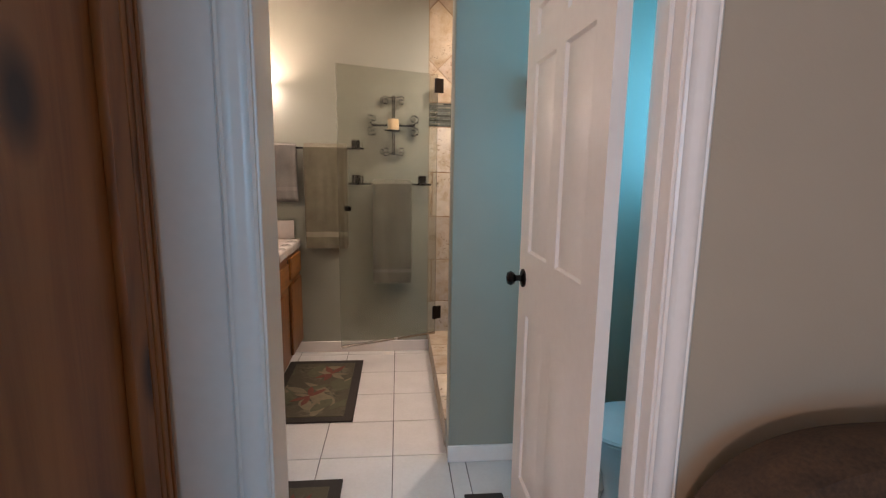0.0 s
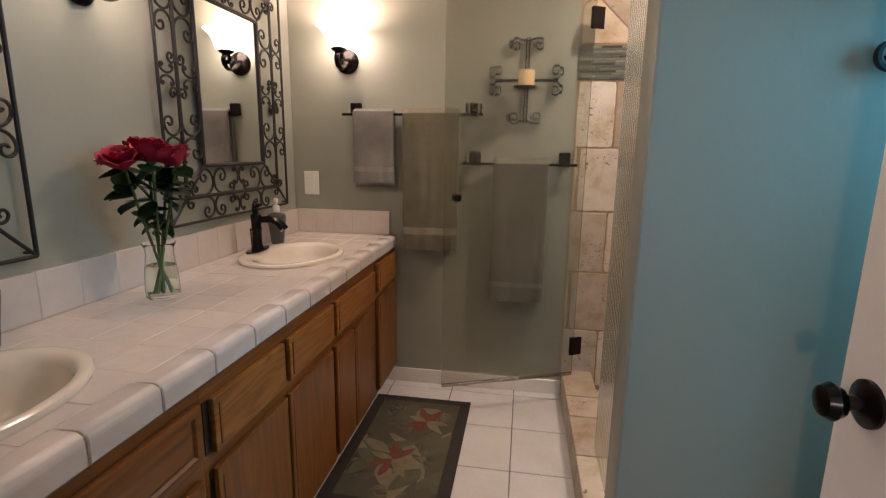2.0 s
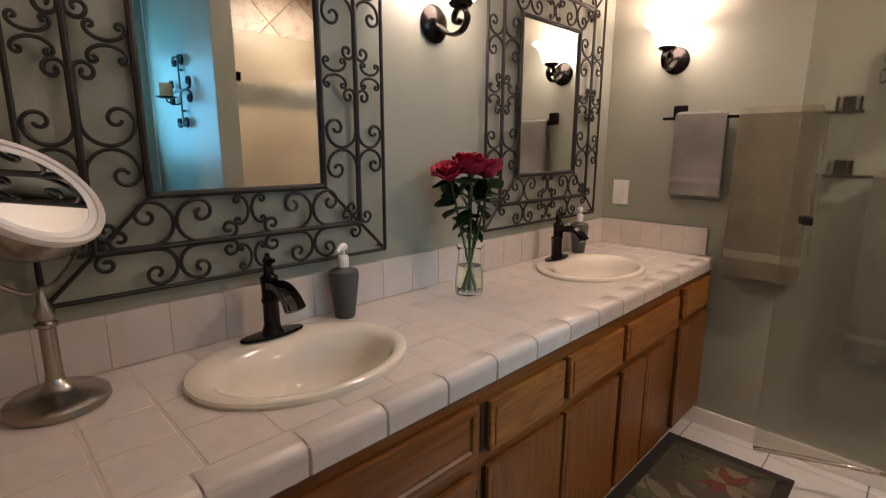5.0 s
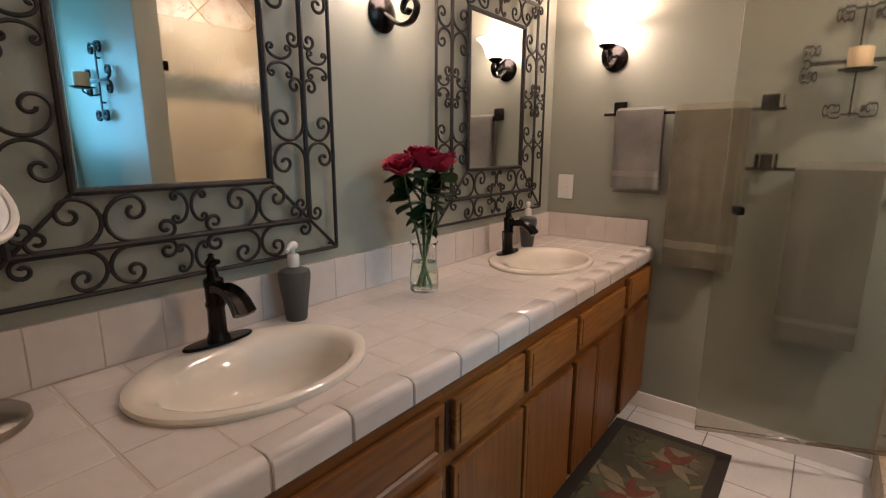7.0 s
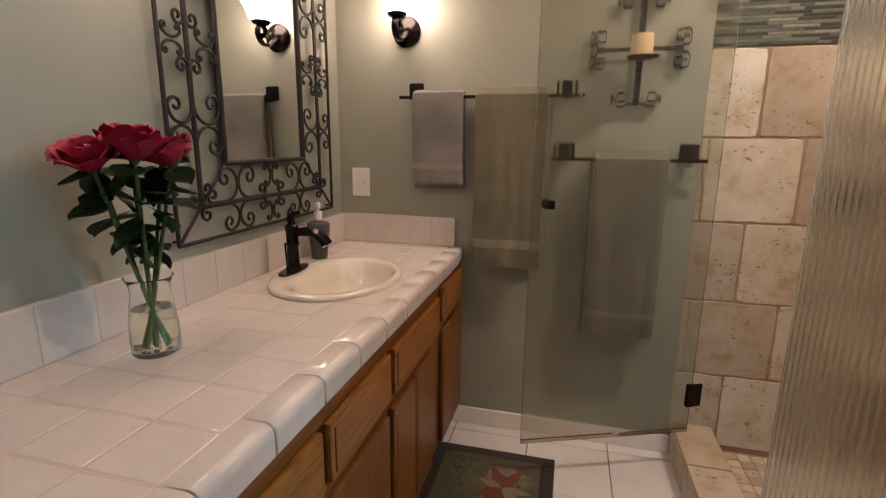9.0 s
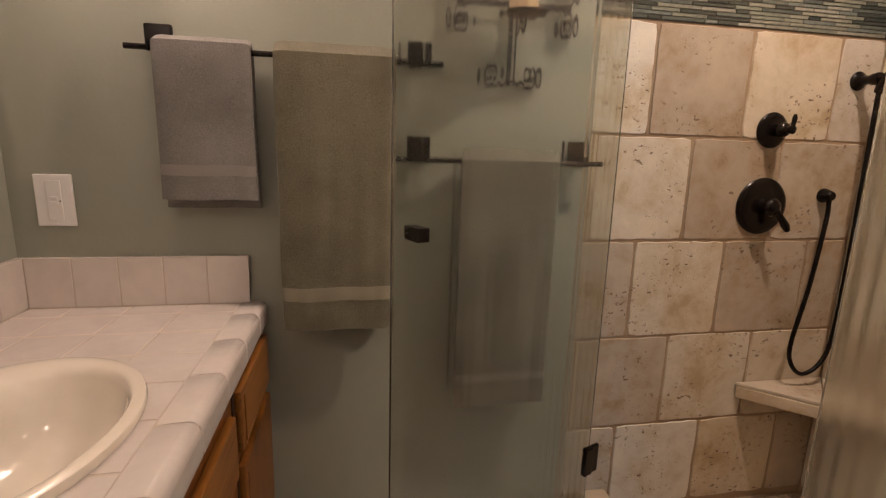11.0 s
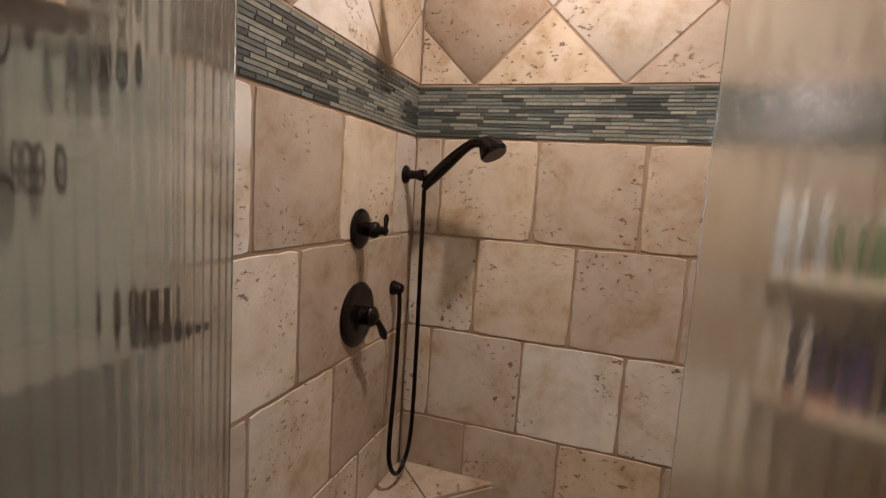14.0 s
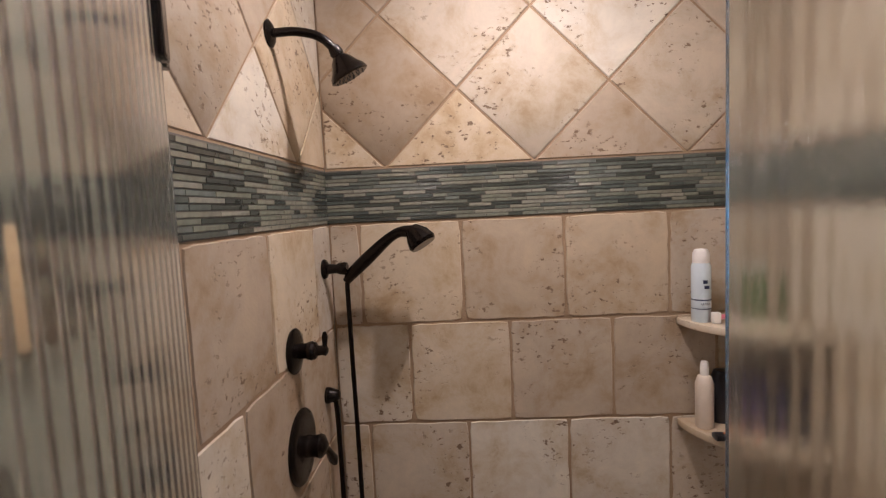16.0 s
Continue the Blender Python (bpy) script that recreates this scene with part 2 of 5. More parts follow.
def mirror_glass():
    m, nt, p = shader("mirror_silver")
    p.inputs["Base Color"].default_value = (0.86, 0.88, 0.87, 1)
    p.inputs["Metallic"].default_value, p.inputs["Roughness"].default_value = 1.0, 0.01
    return m


M_MIRROR = mirror_glass()


def terry(name, a, b):
    m, nt, p = shader(name)
    v = coords(nt)
    n1 = node(nt, "ShaderNodeTexNoise", [("Vector", v)], Scale=5.0, Detail=3.0)
    n2 = node(nt, "ShaderNodeTexNoise", [("Vector", v)], Scale=380.0, Detail=2.0)
    nt.links.new(ramp(nt, mixed(nt, 0.5, n1.outputs[0], n2.outputs[0]), [(0.35, a), (0.65, b)]), p.inputs["Base Color"])
    p.inputs["Roughness"].default_value = 0.95
    p.inputs["Sheen Weight"].default_value = 0.15
    bumped(nt, p, n2.outputs[0], 0.8, 0.003)
    return m


M_GREYTOWEL = terry("grey_terry", (0.13, 0.118, 0.102), (0.25, 0.228, 0.198))
M_GREYBAND = plain("grey_towel_band", (0.21, 0.19, 0.165), (0.27, 0.245, 0.215), rough=0.8, fine=220, bump=0.3, stretch=(1, 1, 4))
M_TAUPETOWEL = terry("taupe_terry", (0.085, 0.073, 0.043), (0.185, 0.160, 0.100))
M_TAUPEBAND = plain("taupe_towel_band", (0.20, 0.178, 0.12), (0.26, 0.23, 0.16), rough=0.8, fine=220, bump=0.3, stretch=(1, 1, 4))
M_SAGETOWEL = terry("sage_grey_terry", (0.115, 0.108, 0.082), (0.205, 0.195, 0.152))


def floral():
    """Dark bath mat with a blurred print of leaves and lilies."""
    m, nt, p = shader("floral_mat_print")
    v = coords(nt, (1, 1, 1), False)
    warp = node(nt, "ShaderNodeTexNoise", [("Vector", v)], Scale=9.0, Detail=2.0)
    vv = mixed(nt, 0.12, v, warp.outputs["Color"])
    a = node(nt, "ShaderNodeTexVoronoi", [("Vector", vv)], Scale=7.0)
    b = node(nt, "ShaderNodeTexNoise", [("Vector", vv)], Scale=11.0, Detail=3.0, Distortion=1.4)
    leaf = ramp(nt, b.outputs[0], [(0.38, (0.040, 0.036, 0.021)), (0.50, (0.085, 0.074, 0.044)), (0.58, (0.15, 0.125, 0.078)), (0.66, (0.07, 0.060, 0.036))])
    col = mixed(nt, ramp(nt, a.outputs["Distance"], [(0.25, (0, 0, 0)), (0.55, (1, 1, 1))]), leaf, (0.075, 0.064, 0.038))
    nt.links.new(col, p.inputs["Base Color"])
    p.inputs["Roughness"].default_value = 0.95
    f = node(nt, "ShaderNodeTexNoise", [("Vector", v)], Scale=350.0)
    bumped(nt, p, f.outputs[0], 0.8, 0.003)
    return m


M_FLORAL = floral()
M_PRINT_BEIGE = plain("beige_leaf_print", (0.13, 0.102, 0.060), (0.225, 0.178, 0.108), rough=0.95, coarse=20, fine=300, bump=0.7)
M_PRINT_OLIVE = plain("olive_leaf_print", (0.060, 0.063, 0.032), (0.115, 0.110, 0.060), rough=0.95, coarse=20, fine=300, bump=0.7)
M_PRINT_RUST = plain("rust_lily_print", (0.11, 0.024, 0.016), (0.18, 0.058, 0.034), rough=0.95, coarse=20, fine=300, bump=0.7)
M_MATEDGE = plain("mat_border", (0.022, 0.017, 0.012), (0.04, 0.03, 0.022), rough=0.95, fine=350, bump=0.7)
M_UPHOL = plain("brown_patterned_chenille", (0.026, 0.013, 0.006), (0.095, 0.050, 0.024), rough=0.85, coarse=14, fine=120, bump=0.6)

# ---- mesh helpers ----
def ring_faces(bm, rings, closed=False):
    """Skin a list of vertex rings."""
    k = len(rings[0])
    for a, b in zip(rings, rings[1:]):
        for i in range(k):
            bm.faces.new((a[i], a[(i + 1) % k], b[(i + 1) % k], b[i]))
    if closed:
        a, b = rings[-1], rings[0]
        for i in range(k):
            bm.faces.new((a[i], a[(i + 1) % k], b[(i + 1) % k], b[i]))


def block(lo, hi, bevel=0.0, seg=1, bm=None):
    """A box from corner to corner, with worn edges when bevel is given."""
    b = bmesh.new()
    bmesh.ops.create_cube(b, size=1)
    c, d = (Vector(lo) + Vector(hi)) / 2, Vector(hi) - Vector(lo)
    for v in b.verts:
        v.co = Vector((v.co.x * d.x, v.co.y * d.y, v.co.z * d.z)) + c
    if bevel:
        bmesh.ops.bevel(b, geom=b.edges[:], offset=bevel, segments=seg, affect="EDGES", profile=0.5)
    if bm is None:
        return b
    me = bpy.data.meshes.new("tmp")
    b.to_mesh(me)
    bm.from_mesh(me)
    bpy.data.meshes.remove(me)
    b.free()
    return bm


def lathe(profile, n=32, centre=(0, 0, 0), sx=1.0, sy=1.0, bm=None):
    """Turn (radius, height) pairs about a vertical axis."""
    bm = bm or bmesh.new()
    rings = []
    for r, z in profile:
        r = max(r, 0.0004)
        rings.append([bm.verts.new((centre[0] + sx * r * math.cos(2 * math.pi * i / n), centre[1] + sy * r * math.sin(2 * math.pi * i / n), centre[2] + z)) for i in range(n)])
    ring_faces(bm, rings)
    bm.faces.new(rings[0][::-1])
    bm.faces.new(rings[-1])
    bmesh.ops.recalc_face_normals(bm, faces=bm.faces[:])
    return bm


def tube(points, radius, n=8, bm=None, flat=1.0):
    """A rod swept along points; radius may be a list."""
    bm = bm or bmesh.new()
    pts = [Vector(p) for p in points]
    rad = radius if isinstance(radius, (list, tuple)) else [radius] * len(pts)
    up = None
    rings = []
    for i, p in enumerate(pts):
        t = (pts[min(i + 1, len(pts) - 1)] - pts[max(i - 1, 0)]).normalized()
        if up is None:
            up = t.orthogonal().normalized()
        up = (up - t * up.dot(t)).normalized()
        side = t.cross(up)
        rings.append([bm.verts.new(p + rad[i] * (math.cos(2 * math.pi * j / n) * up + flat * math.sin(2 * math.pi * j / n) * side)) for j in range(n)])
    ring_faces(bm, rings)
    bm.faces.new(rings[0][::-1])
    bm.faces.new(rings[-1])
    bmesh.ops.recalc_face_normals(bm, faces=bm.faces[:])
    return bm


def smooth_path(points, k=6):
    """Catmull-Rom through the points."""
    p = [Vector(q) for q in points]
    p = [2 * p[0] - p[1], *p, 2 * p[-1] - p[-2]]
    out = []
    for a, b, c, d in zip(p, p[1:], p[2:], p[3:]):
        for j in range(k):
            t = j / k
            out.append(0.5 * (2 * b + (c - a) * t + (2 * a - 5 * b + 4 * c - d) * t * t + (3 * b - a - 3 * c + d) * t ** 3))
    out.append(p[-2])
    return out


def rounded(me, angle=40):
    for f in me.polygons:
        f.use_smooth = True
    me.set_sharp_from_angle(angle=radians(angle))
    if 20 <= len(me.polygons) < 400:
        total = sum(f.area for f in me.polygons)
        for f in me.polygons:
            f.use_smooth = f.area < 0.1 * total


def mesh(name, bm, material, smooth=True):
    me = bpy.data.meshes.new(name)
    bm.to_mesh(me)
    bm.free()
    me.materials.append(material)
    if smooth:
        rounded(me)
    return me


def base_of(ob):
    p = Vector((0, 0, 0))
    while ob:
        p += ob.location
        ob = ob.parent
    return p


def thing(name, place, label, category, group=""):
    return tagged_at(new(name), place, label, category, group)


def tagged_at(ob, place, label, category, group):
    ob.location = place
    return tagged(ob, label, category, group)


def part(name, bm, material, parent, label="", smooth=True, local=False):
    """One mesh object under a thing or a part, given in world places unless local."""
    if not local:
        bmesh.ops.translate(bm, verts=bm.verts[:], vec=-base_of(parent))
    ob = new(name, mesh(name, bm, material, smooth))
    ob.parent = parent
    return tagged(ob, label) if label else ob


def solo(name, bm, material, label, category, group="", smooth=True):
    xs = np.array([v.co[:] for v in bm.verts])
    place = Vector(((xs[:, 0].min() + xs[:, 0].max()) / 2, (xs[:, 1].min() + xs[:, 1].max()) / 2, xs[:, 2].min()))
    bmesh.ops.translate(bm, verts=bm.verts[:], vec=-place)
    ob = new(name, mesh(name, bm, material, smooth))
    return tagged_at(ob, place, label, category, group)


def structure(name, bm, material, label, category="", smooth=False):
    ob = new(name, mesh(name, bm, material, smooth))
    return tagged(ob, label, category, "", "structure")


def piece(name, me, parent, m):
    ob = new(name, me)
    ob.parent = parent
    ob.matrix_basis = m
    return ob


# ---- shell of the rooms ----
T = 0.12
CEIL = 2.62
YD0 = 0.985
JL, JR = 0.125, 0.922
XT = 1.80
PX, PY0, PY1 = 0.62, 2.225, 2.345
structure("ground", block((-6, -6, -0.6), (8, 9, -0.3)), M_CARPET, "plain ground under the house", "ground")
floor = structure("floor", block((XL, YD0, -0.1), (XT, YF, -0.004)), M_FGROUT, "white square ceramic floor tiles with dark grout", "floor")
structure("floor_bedroom", block((-2.6, -2.5, -0.1), (2.6, YD0, 0.0)), M_CARPET, "beige carpet floor of the bedroom", "floor")
structure("wall_left", block((XL - T, YD1, 0), (XL, YF + T, CEIL)), M_SAGE, "sage green painted bathroom wall behind the vanity", "wall")
structure("wall_far", block((XL, YF, 0), (XT, YF + T, CEIL)), M_SAGE, "sage green painted wall with towel bars", "wall")
wr = block((XT, YD1, 0), (XT + T, PY0, 1.27))
for lo, hi in (((XT, YD1, 2.12), (XT + T, PY0, CEIL)), ((XT, YD1, 1.27), (XT + T, 1.45, 2.12)), ((XT, 2.13, 1.27), (XT + T, PY0, 2.12))):
    block(lo, hi, bm=wr)
structure("wall_right", wr, M_SAGE, "sage green painted wall of the toilet nook with a window", "wall")
structure("wall_shower_back", block((1.634, PY1, 0), (XT + T, YF, CEIL)), M_TGROUT, "backing of the tiled shower wall", "wall")
structure("wall_partition", block((PX, PY0, 0), (XT, PY1, CEIL), 0.008, 2), M_SAGE, "sage green painted partition beside the shower", "wall", True)
wd = block((-2.6, YD0, 0), (JL - 0.018, YD1, CEIL))
block((JR + 0.018, YD0, 0), (2.6, YD1, CEIL), bm=wd)
block((JL - 0.018, YD0, 2.06), (JR + 0.018, YD1, CEIL), bm=wd)
structure("wall_door", wd, M_TAN, "tan painted wall with the bathroom doorway", "wall")
structure("ceiling", block((XL - T, YD0, CEIL), (XT + T, YF + T, CEIL + 0.1)), M_CEIL, "off-white painted bathroom ceiling", "ceiling")
structure("ceiling_bedroom", block((-2.6, -2.5, CEIL), (2.6, YD0, CEIL + 0.1)), M_CEIL, "off-white painted bedroom ceiling", "ceiling")
structure("wall_bedroom_left", block((-2.7, -2.5, 0), (-2.6, YD1, CEIL)), M_TAN, "tan painted bedroom wall", "wall")
structure("wall_bedroom_right", block((2.6, -2.5, 0), (2.7, YD1, CEIL)), M_TAN, "tan painted bedroom wall", "wall")
wb = block((-2.7, -2.6, 0), (2.7, -2.5, 0.9))
for lo, hi in (((-2.7, -2.6, 2.1), (2.7, -2.5, CEIL)), ((-2.7, -2.6, 0.9), (-1.0, -2.5, 2.1)), ((0.2, -2.6, 0.9), (2.7, -2.5, 2.1))):
    block(lo, hi, bm=wb)
structure("wall_bedroom_back", wb, M_TAN, "tan painted bedroom wall with a window", "wall")

# doorway lining and casing
structure("trim_jamb_left", block((JL - 0.018, YD0 - 0.004, 0), (JL, YD1 + 0.004, 2.042), 0.002), M_WHITE, "white painted door jamb", "door frame")
structure("trim_jamb_right", block((JR, YD0 - 0.004, 0), (JR + 0.018, YD1 + 0.004, 2.042), 0.002), M_WHITE, "white painted door jamb", "door frame")
structure("trim_stop_right", block((JR - 0.012, YD0 + 0.035, 0), (JR, YD1 - 0.038, 2.042), 0.003), M_WHITE, "white painted door stop strip", "door frame")
structure("trim_jamb_head", block((JL - 0.018, YD0 - 0.004, 2.042), (JR + 0.018, YD1 + 0.004, 2.06), 0.002), M_WHITE, "white painted door head", "door frame")


structure("trim_board_left", block((-0.34, YD0 - 0.008, 0), (JL - 0.070, YD0, CEIL), 0.002), M_WHITE, "flat white board between armoire and casing", "door frame")


def casing(name, x, sign, y, out):
    """A moulded casing board; sign points away from the opening, out is the side that it faces."""
    prof = [(0.006, 0), (0.006, 0.010), (0.012, 0.013), (0.018, 0.010), (0.030, 0.012), (0.040, 0.017), (0.052, 0.019), (0.058, 0.016), (0.063, 0.018), (0.068, 0.014), (0.068, 0)]
    bm = bmesh.new()
    rings = [[bm.verts.new((x + sign * u, y + out * v, z)) for u, v in prof] for z in (0.0, 2.11)]
    ring_faces(bm, rings)
    for r in rings:
        bm.faces.new(r)
    bmesh.ops.recalc_face_normals(bm, faces=bm.faces[:])
    return structure(name, bm, M_WHITE, "white moulded door casing", "door frame", True)


casing("trim_casing_left", JL, -1, YD0, -1)
casing("trim_casing_right", JR, 1, YD0, -1)
casing("trim_casing_left_inside", JL, -1, YD1, 1)
structure("trim_casing_head", block((JL - 0.068, YD0 - 0.018, 2.048), (JR + 0.068, YD0, 2.116), 0.004, 2), M_WHITE, "white moulded casing over the doorway", "door frame")


def skirting(name, lo, hi):
    return structure(name, block(lo, hi, 0.005, 2), M_WHITE, "white painted baseboard", "baseboard", True)


skirting("baseboard_far", (-0.42, YF - 0.014, 0), (0.612, YF, 0.085))
skirting("baseboard_partition", (PX - 0.004, PY0 - 0.014, 0), (XT, PY0, 0.085))
skirting("baseboard_right", (XT - 0.014, YD1, 0), (XT, PY0 - 0.014, 0.085))
skirting("baseboard_bedroom", (JR + 0.068, YD0 - 0.014, 0), (2.6, YD0, 0.085))

# toilet window
win = tagged(new("window_1"), "bright frosted window of the toilet nook", "window", "", "structure")
win.location = (XT + 0.06, 1.79, 1.27)
part("window_sill", block((XT - 0.035, 1.41, 1.235), (XT + T, 2.17, 1.27), 0.005, 2), M_WHITE, win)
fr = block((XT + 0.07, 1.45, 1.27), (XT + 0.10, 1.49, 2.12), 0.003)
for lo, hi in (((XT + 0.07, 2.09, 1.27), (XT + 0.10, 2.13, 2.12)), ((XT + 0.07, 1.49, 1.27), (XT + 0.10, 2.09, 1.31)), ((XT + 0.07, 1.49, 2.08), (XT + 0.10, 2.09, 2.12)), ((XT + 0.07, 1.49, 1.68), (XT + 0.10, 2.09, 1.715))):
    block(lo, hi, 0.003, bm=fr)
part("window_frame", fr, M_WHITE, win)
pane = part("pane", block((XT + 0.084, 1.49, 1.31), (XT + 0.088, 2.09, 2.08)), M_CLEAR, win, smooth=False)
pane.visible_shadow = False

# ---- vanity ----
ZC = 0.888
NOSE = -0.345
FACE = -0.362


def panel_front(y0, y1, z0, z1, x, thick=0.019, frame_w=0.05, raised=True):
    """An oak front with a bevelled lip; raised gives it a frame and a sunken groove round a raised field."""
    bm = block((x, y0, z0), (x + thick, y1, z1), 0.006, 2)
    if raised:
        face = max((f for f in bm.faces if f.normal.x > 0.9), key=lambda f: f.calc_area())
        bmesh.ops.inset_region(bm, faces=[face], thickness=frame_w, depth=0)
        bmesh.ops.inset_region(bm, faces=[face], thickness=0.007, depth=-0.007)
        bmesh.ops.inset_region(bm, faces=[face], thickness=0.004, depth=0)
        bmesh.ops.inset_region(bm, faces=[face], thickness=0.020, depth=0.007)
    return bm


def cabinet(y0, y1, label, fronts):
    """A face-frame cabinet unit with its drawers and doors."""
    cab = thing("vanity_cabinet", ((XL + FACE) / 2, (y0 + y1) / 2, 0), label, "cabinet", "vanity cabinets under the counter")
    body = block((XL, y0, 0.10), (FACE, y1, 0.735))
    block((FACE - 0.02, y0, 0.735), (FACE, y1, 0.838), bm=body)
    block((XL, y0, 0.0), (FACE - 0.06, y1, 0.10), bm=body)
    part("body", body, M_OAK_H, cab, smooth=False)
    for kind, a, b, c, d in fronts:
        if kind == "drawer":
            f = part("drawer", panel_front(a, b, c, d, FACE, raised=False), M_OAK_FIG, cab)
            # flat dark strip that paints in the shadow along the drawer's edge
            part("edge_groove", block((FACE, a - 0.020, c + 0.004), (FACE + 0.0025, a, d - 0.004)), M_DARK_AND_SHADOW, cab, "dark strip painted as the shadow at the drawer edge", smooth=False)
            part("finger_pull", block((FACE + 0.0185, a + 0.018, c + 0.018), (FACE + 0.0215, a + 0.024, d - 0.018)), M_OAK, f, smooth=False)
        elif kind == "false":
            part("false_front", panel_front(a, b, c, d, FACE, frame_w=0.024), M_OAK_H, cab)
        else:
            dr = part("door", panel_front(a, b, c, d, FACE, raised=False), M_OAK, cab)
            part("finger_pull", block((FACE + 0.0185, a + 0.018, c + 0.03), (FACE + 0.0205, a + 0.023, d - 0.03)), M_OAK_H, dr, smooth=False)
            # narrow dark strip painted on the face for the shadow next to the door
            part("edge_groove", block((FACE, a - 0.008, c + 0.004), (FACE + 0.0025, a, d - 0.004)), M_DARK_AND_SHADOW, cab, "dark strip painted as the shadow beside the door", smooth=False)
            part("hinge_barrel", tube([(FACE + 0.011, b + 0.004, d - 0.10), (FACE + 0.011, b + 0.004, d - 0.05)], 0.004, 6), M_BRONZE, dr)
    return cab


cabinet(YD1 + 0.004, 1.30, "honey oak end cabinet beside the doorway", [("door", 1.115, 1.285, 0.12, 0.775)])
cabinet(1.301, 1.985, "honey oak sink cabinet with a moulded false drawer front", [("false", 1.315, 1.968, 0.645, 0.79), ("door", 1.325, 1.640, 0.12, 0.60), ("door", 1.652, 1.962, 0.12, 0.60)])
cabinet(1.986, 2.775, "honey oak cabinet with two drawers over two doors", [("drawer", 2.012, 2.367, 0.635, 0.778), ("drawer", 2.395, 2.762, 0.635, 0.778), ("door", 2.008, 2.370, 0.12, 0.597), ("door", 2.384, 2.745, 0.12, 0.597)])
cabinet(2.776, 3.325, "honey oak sink cabinet with a plain false front", [("drawer", 2.790, 3.295, 0.635, 0.778), ("door", 2.780, 2.985, 0.12, 0.597), ("door", 2.995, 3.20, 0.12, 0.597)])
cabinet(3.326, YF, "narrow honey oak end cabinet with one small drawer", [("drawer", 3.352, 3.70, 0.655, 0.80), ("door", 3.352, 3.70, 0.12, 0.62)])

SINKS = [(-0.672, 1.690), (-0.655, 3.070)]
SA, SB = 0.213, 0.270


def in_sink(x, y, grow=0.0):
    return any(((x - cx) / (SA + grow)) ** 2 + ((y - cy) / (SB + grow)) ** 2 < 1 for cx, cy in SINKS)


def slab_with_holes():
    """The substrate of the counter, cut round the two sinks."""
    bm = bmesh.new()
    n = 48
    x0, x1, y0, y1 = XL, NOSE - 0.028, YD1 + 0.002, YF
    top = []
    for cx, cy in SINKS:
        lo, hi = (y0, 2.38) if cy < 2.4 else (2.38, y1)
        inner, outer = [], []
        for i in range(n):
            a = 2 * math.pi * i / n
            ca, sa = math.cos(a), math.sin(a)
            k = min((x1 - cx) / ca if ca > 1e-6 else (x0 - cx) / ca if ca < -1e-6 else 9, (hi - cy) / sa if sa > 1e-6 else (lo - cy) / sa if sa < -1e-6 else 9)
            inner.append((cx + (SA - 0.03) * ca, cy + (SB - 0.03) * sa))
            outer.append((cx + k * ca, cy + k * sa))
        for z, flip in ((ZC - 0.0009, False), (ZC - 0.045, True)):
            vi = [bm.verts.new((*p, z)) for p in inner]
            vo = [bm.verts.new((*p, z)) for p in outer]
            for i in range(n):
                f = (vi[i], vo[i], vo[(i + 1) % n], vi[(i + 1) % n])
                bm.faces.new(f[::-1] if flip else f)
            top.append(vi)
        a, b = top[-2], top[-1]
        for i in range(n):
            bm.faces.new((a[i], a[(i + 1) % n], b[(i + 1) % n], b[i]))
    block((x1 - 0.002, y0, ZC - 0.062), (NOSE - 0.006, y1, ZC - 0.006), bm=bm)
    return bm


counter = thing("countertop", ((XL + NOSE) / 2, 2.4, ZC - 0.062), "long cream tiled countertop with rounded tile nosing", "countertop")
part("substrate", slab_with_holes(), M_CGROUT, counter, "sandy grout bed", smooth=False)
JX, JY = 0.003, 0.006
ys = [1.500 + 0.1335 * k for k in range(-4, 18)]
xs = [-0.4145, -0.552, -0.690, -0.828, -0.938]
CT = []
for ya, yb in zip(ys, ys[1:]):
    for xb, xa in zip(xs, xs[1:]):
        a, b = max(ya, YD1 + 0.004), min(yb, YF - 0.002)
        if b - a < 0.02:
            continue
        corners = [in_sink(px, py, -0.012) for px in (xa, (xa + xb) / 2, xb) for py in (a, (a + b) / 2, b)]
        if all(corners):
            continue
        CT.append((xa + JX / 2, a + JY / 2, xb - JX / 2, b - JY / 2, any(corners)))


def cut_tile(x0, y0, x1, y1, cut):
    """A counter tile; beside a sink its edge follows the rim."""
    if not cut:
        return block((x0, y0, ZC - 0.006), (x1, y1, ZC), 0.0030, 2)
    bm = bmesh.new()
    k = 7
    grid = {}
    for i in range(k + 1):
        for j in range(k + 1):
            x, y = x0 + (x1 - x0) * i / k, y0 + (y1 - y0) * j / k
            for cx, cy in SINKS:
                q = math.hypot((x - cx) / (SA - 0.012), (y - cy) / (SB - 0.012))
                if 0 < q < 1:
                    x, y = cx + (x - cx) / q, cy + (y - cy) / q
            x, y = min(max(x, x0), x1), min(max(y, y0), y1)
            grid[i, j] = (bm.verts.new((x, y, ZC)), x, y)
    for i in range(k):
        for j in range(k):
            q = [grid[i, j], grid[i + 1, j], grid[i + 1, j + 1], grid[i, j + 1]]
            if all(in_sink(p[1], p[2], -0.0115) for p in q):
                continue
            bm.faces.new([p[0] for p in q])
    bmesh.ops.delete(bm, geom=[v for v in bm.verts if not v.link_faces], context="VERTS")
    bmesh.ops.remove_doubles(bm, verts=bm.verts[:], dist=0.0004)
    ext = bmesh.ops.extrude_face_region(bm, geom=bm.faces[:])
    for v in ext["geom"]:
        if isinstance(v, bmesh.types.BMVert):
            v.co.z = ZC - 0.006
    bmesh.ops.recalc_face_normals(bm, faces=bm.faces[:])
    return bm


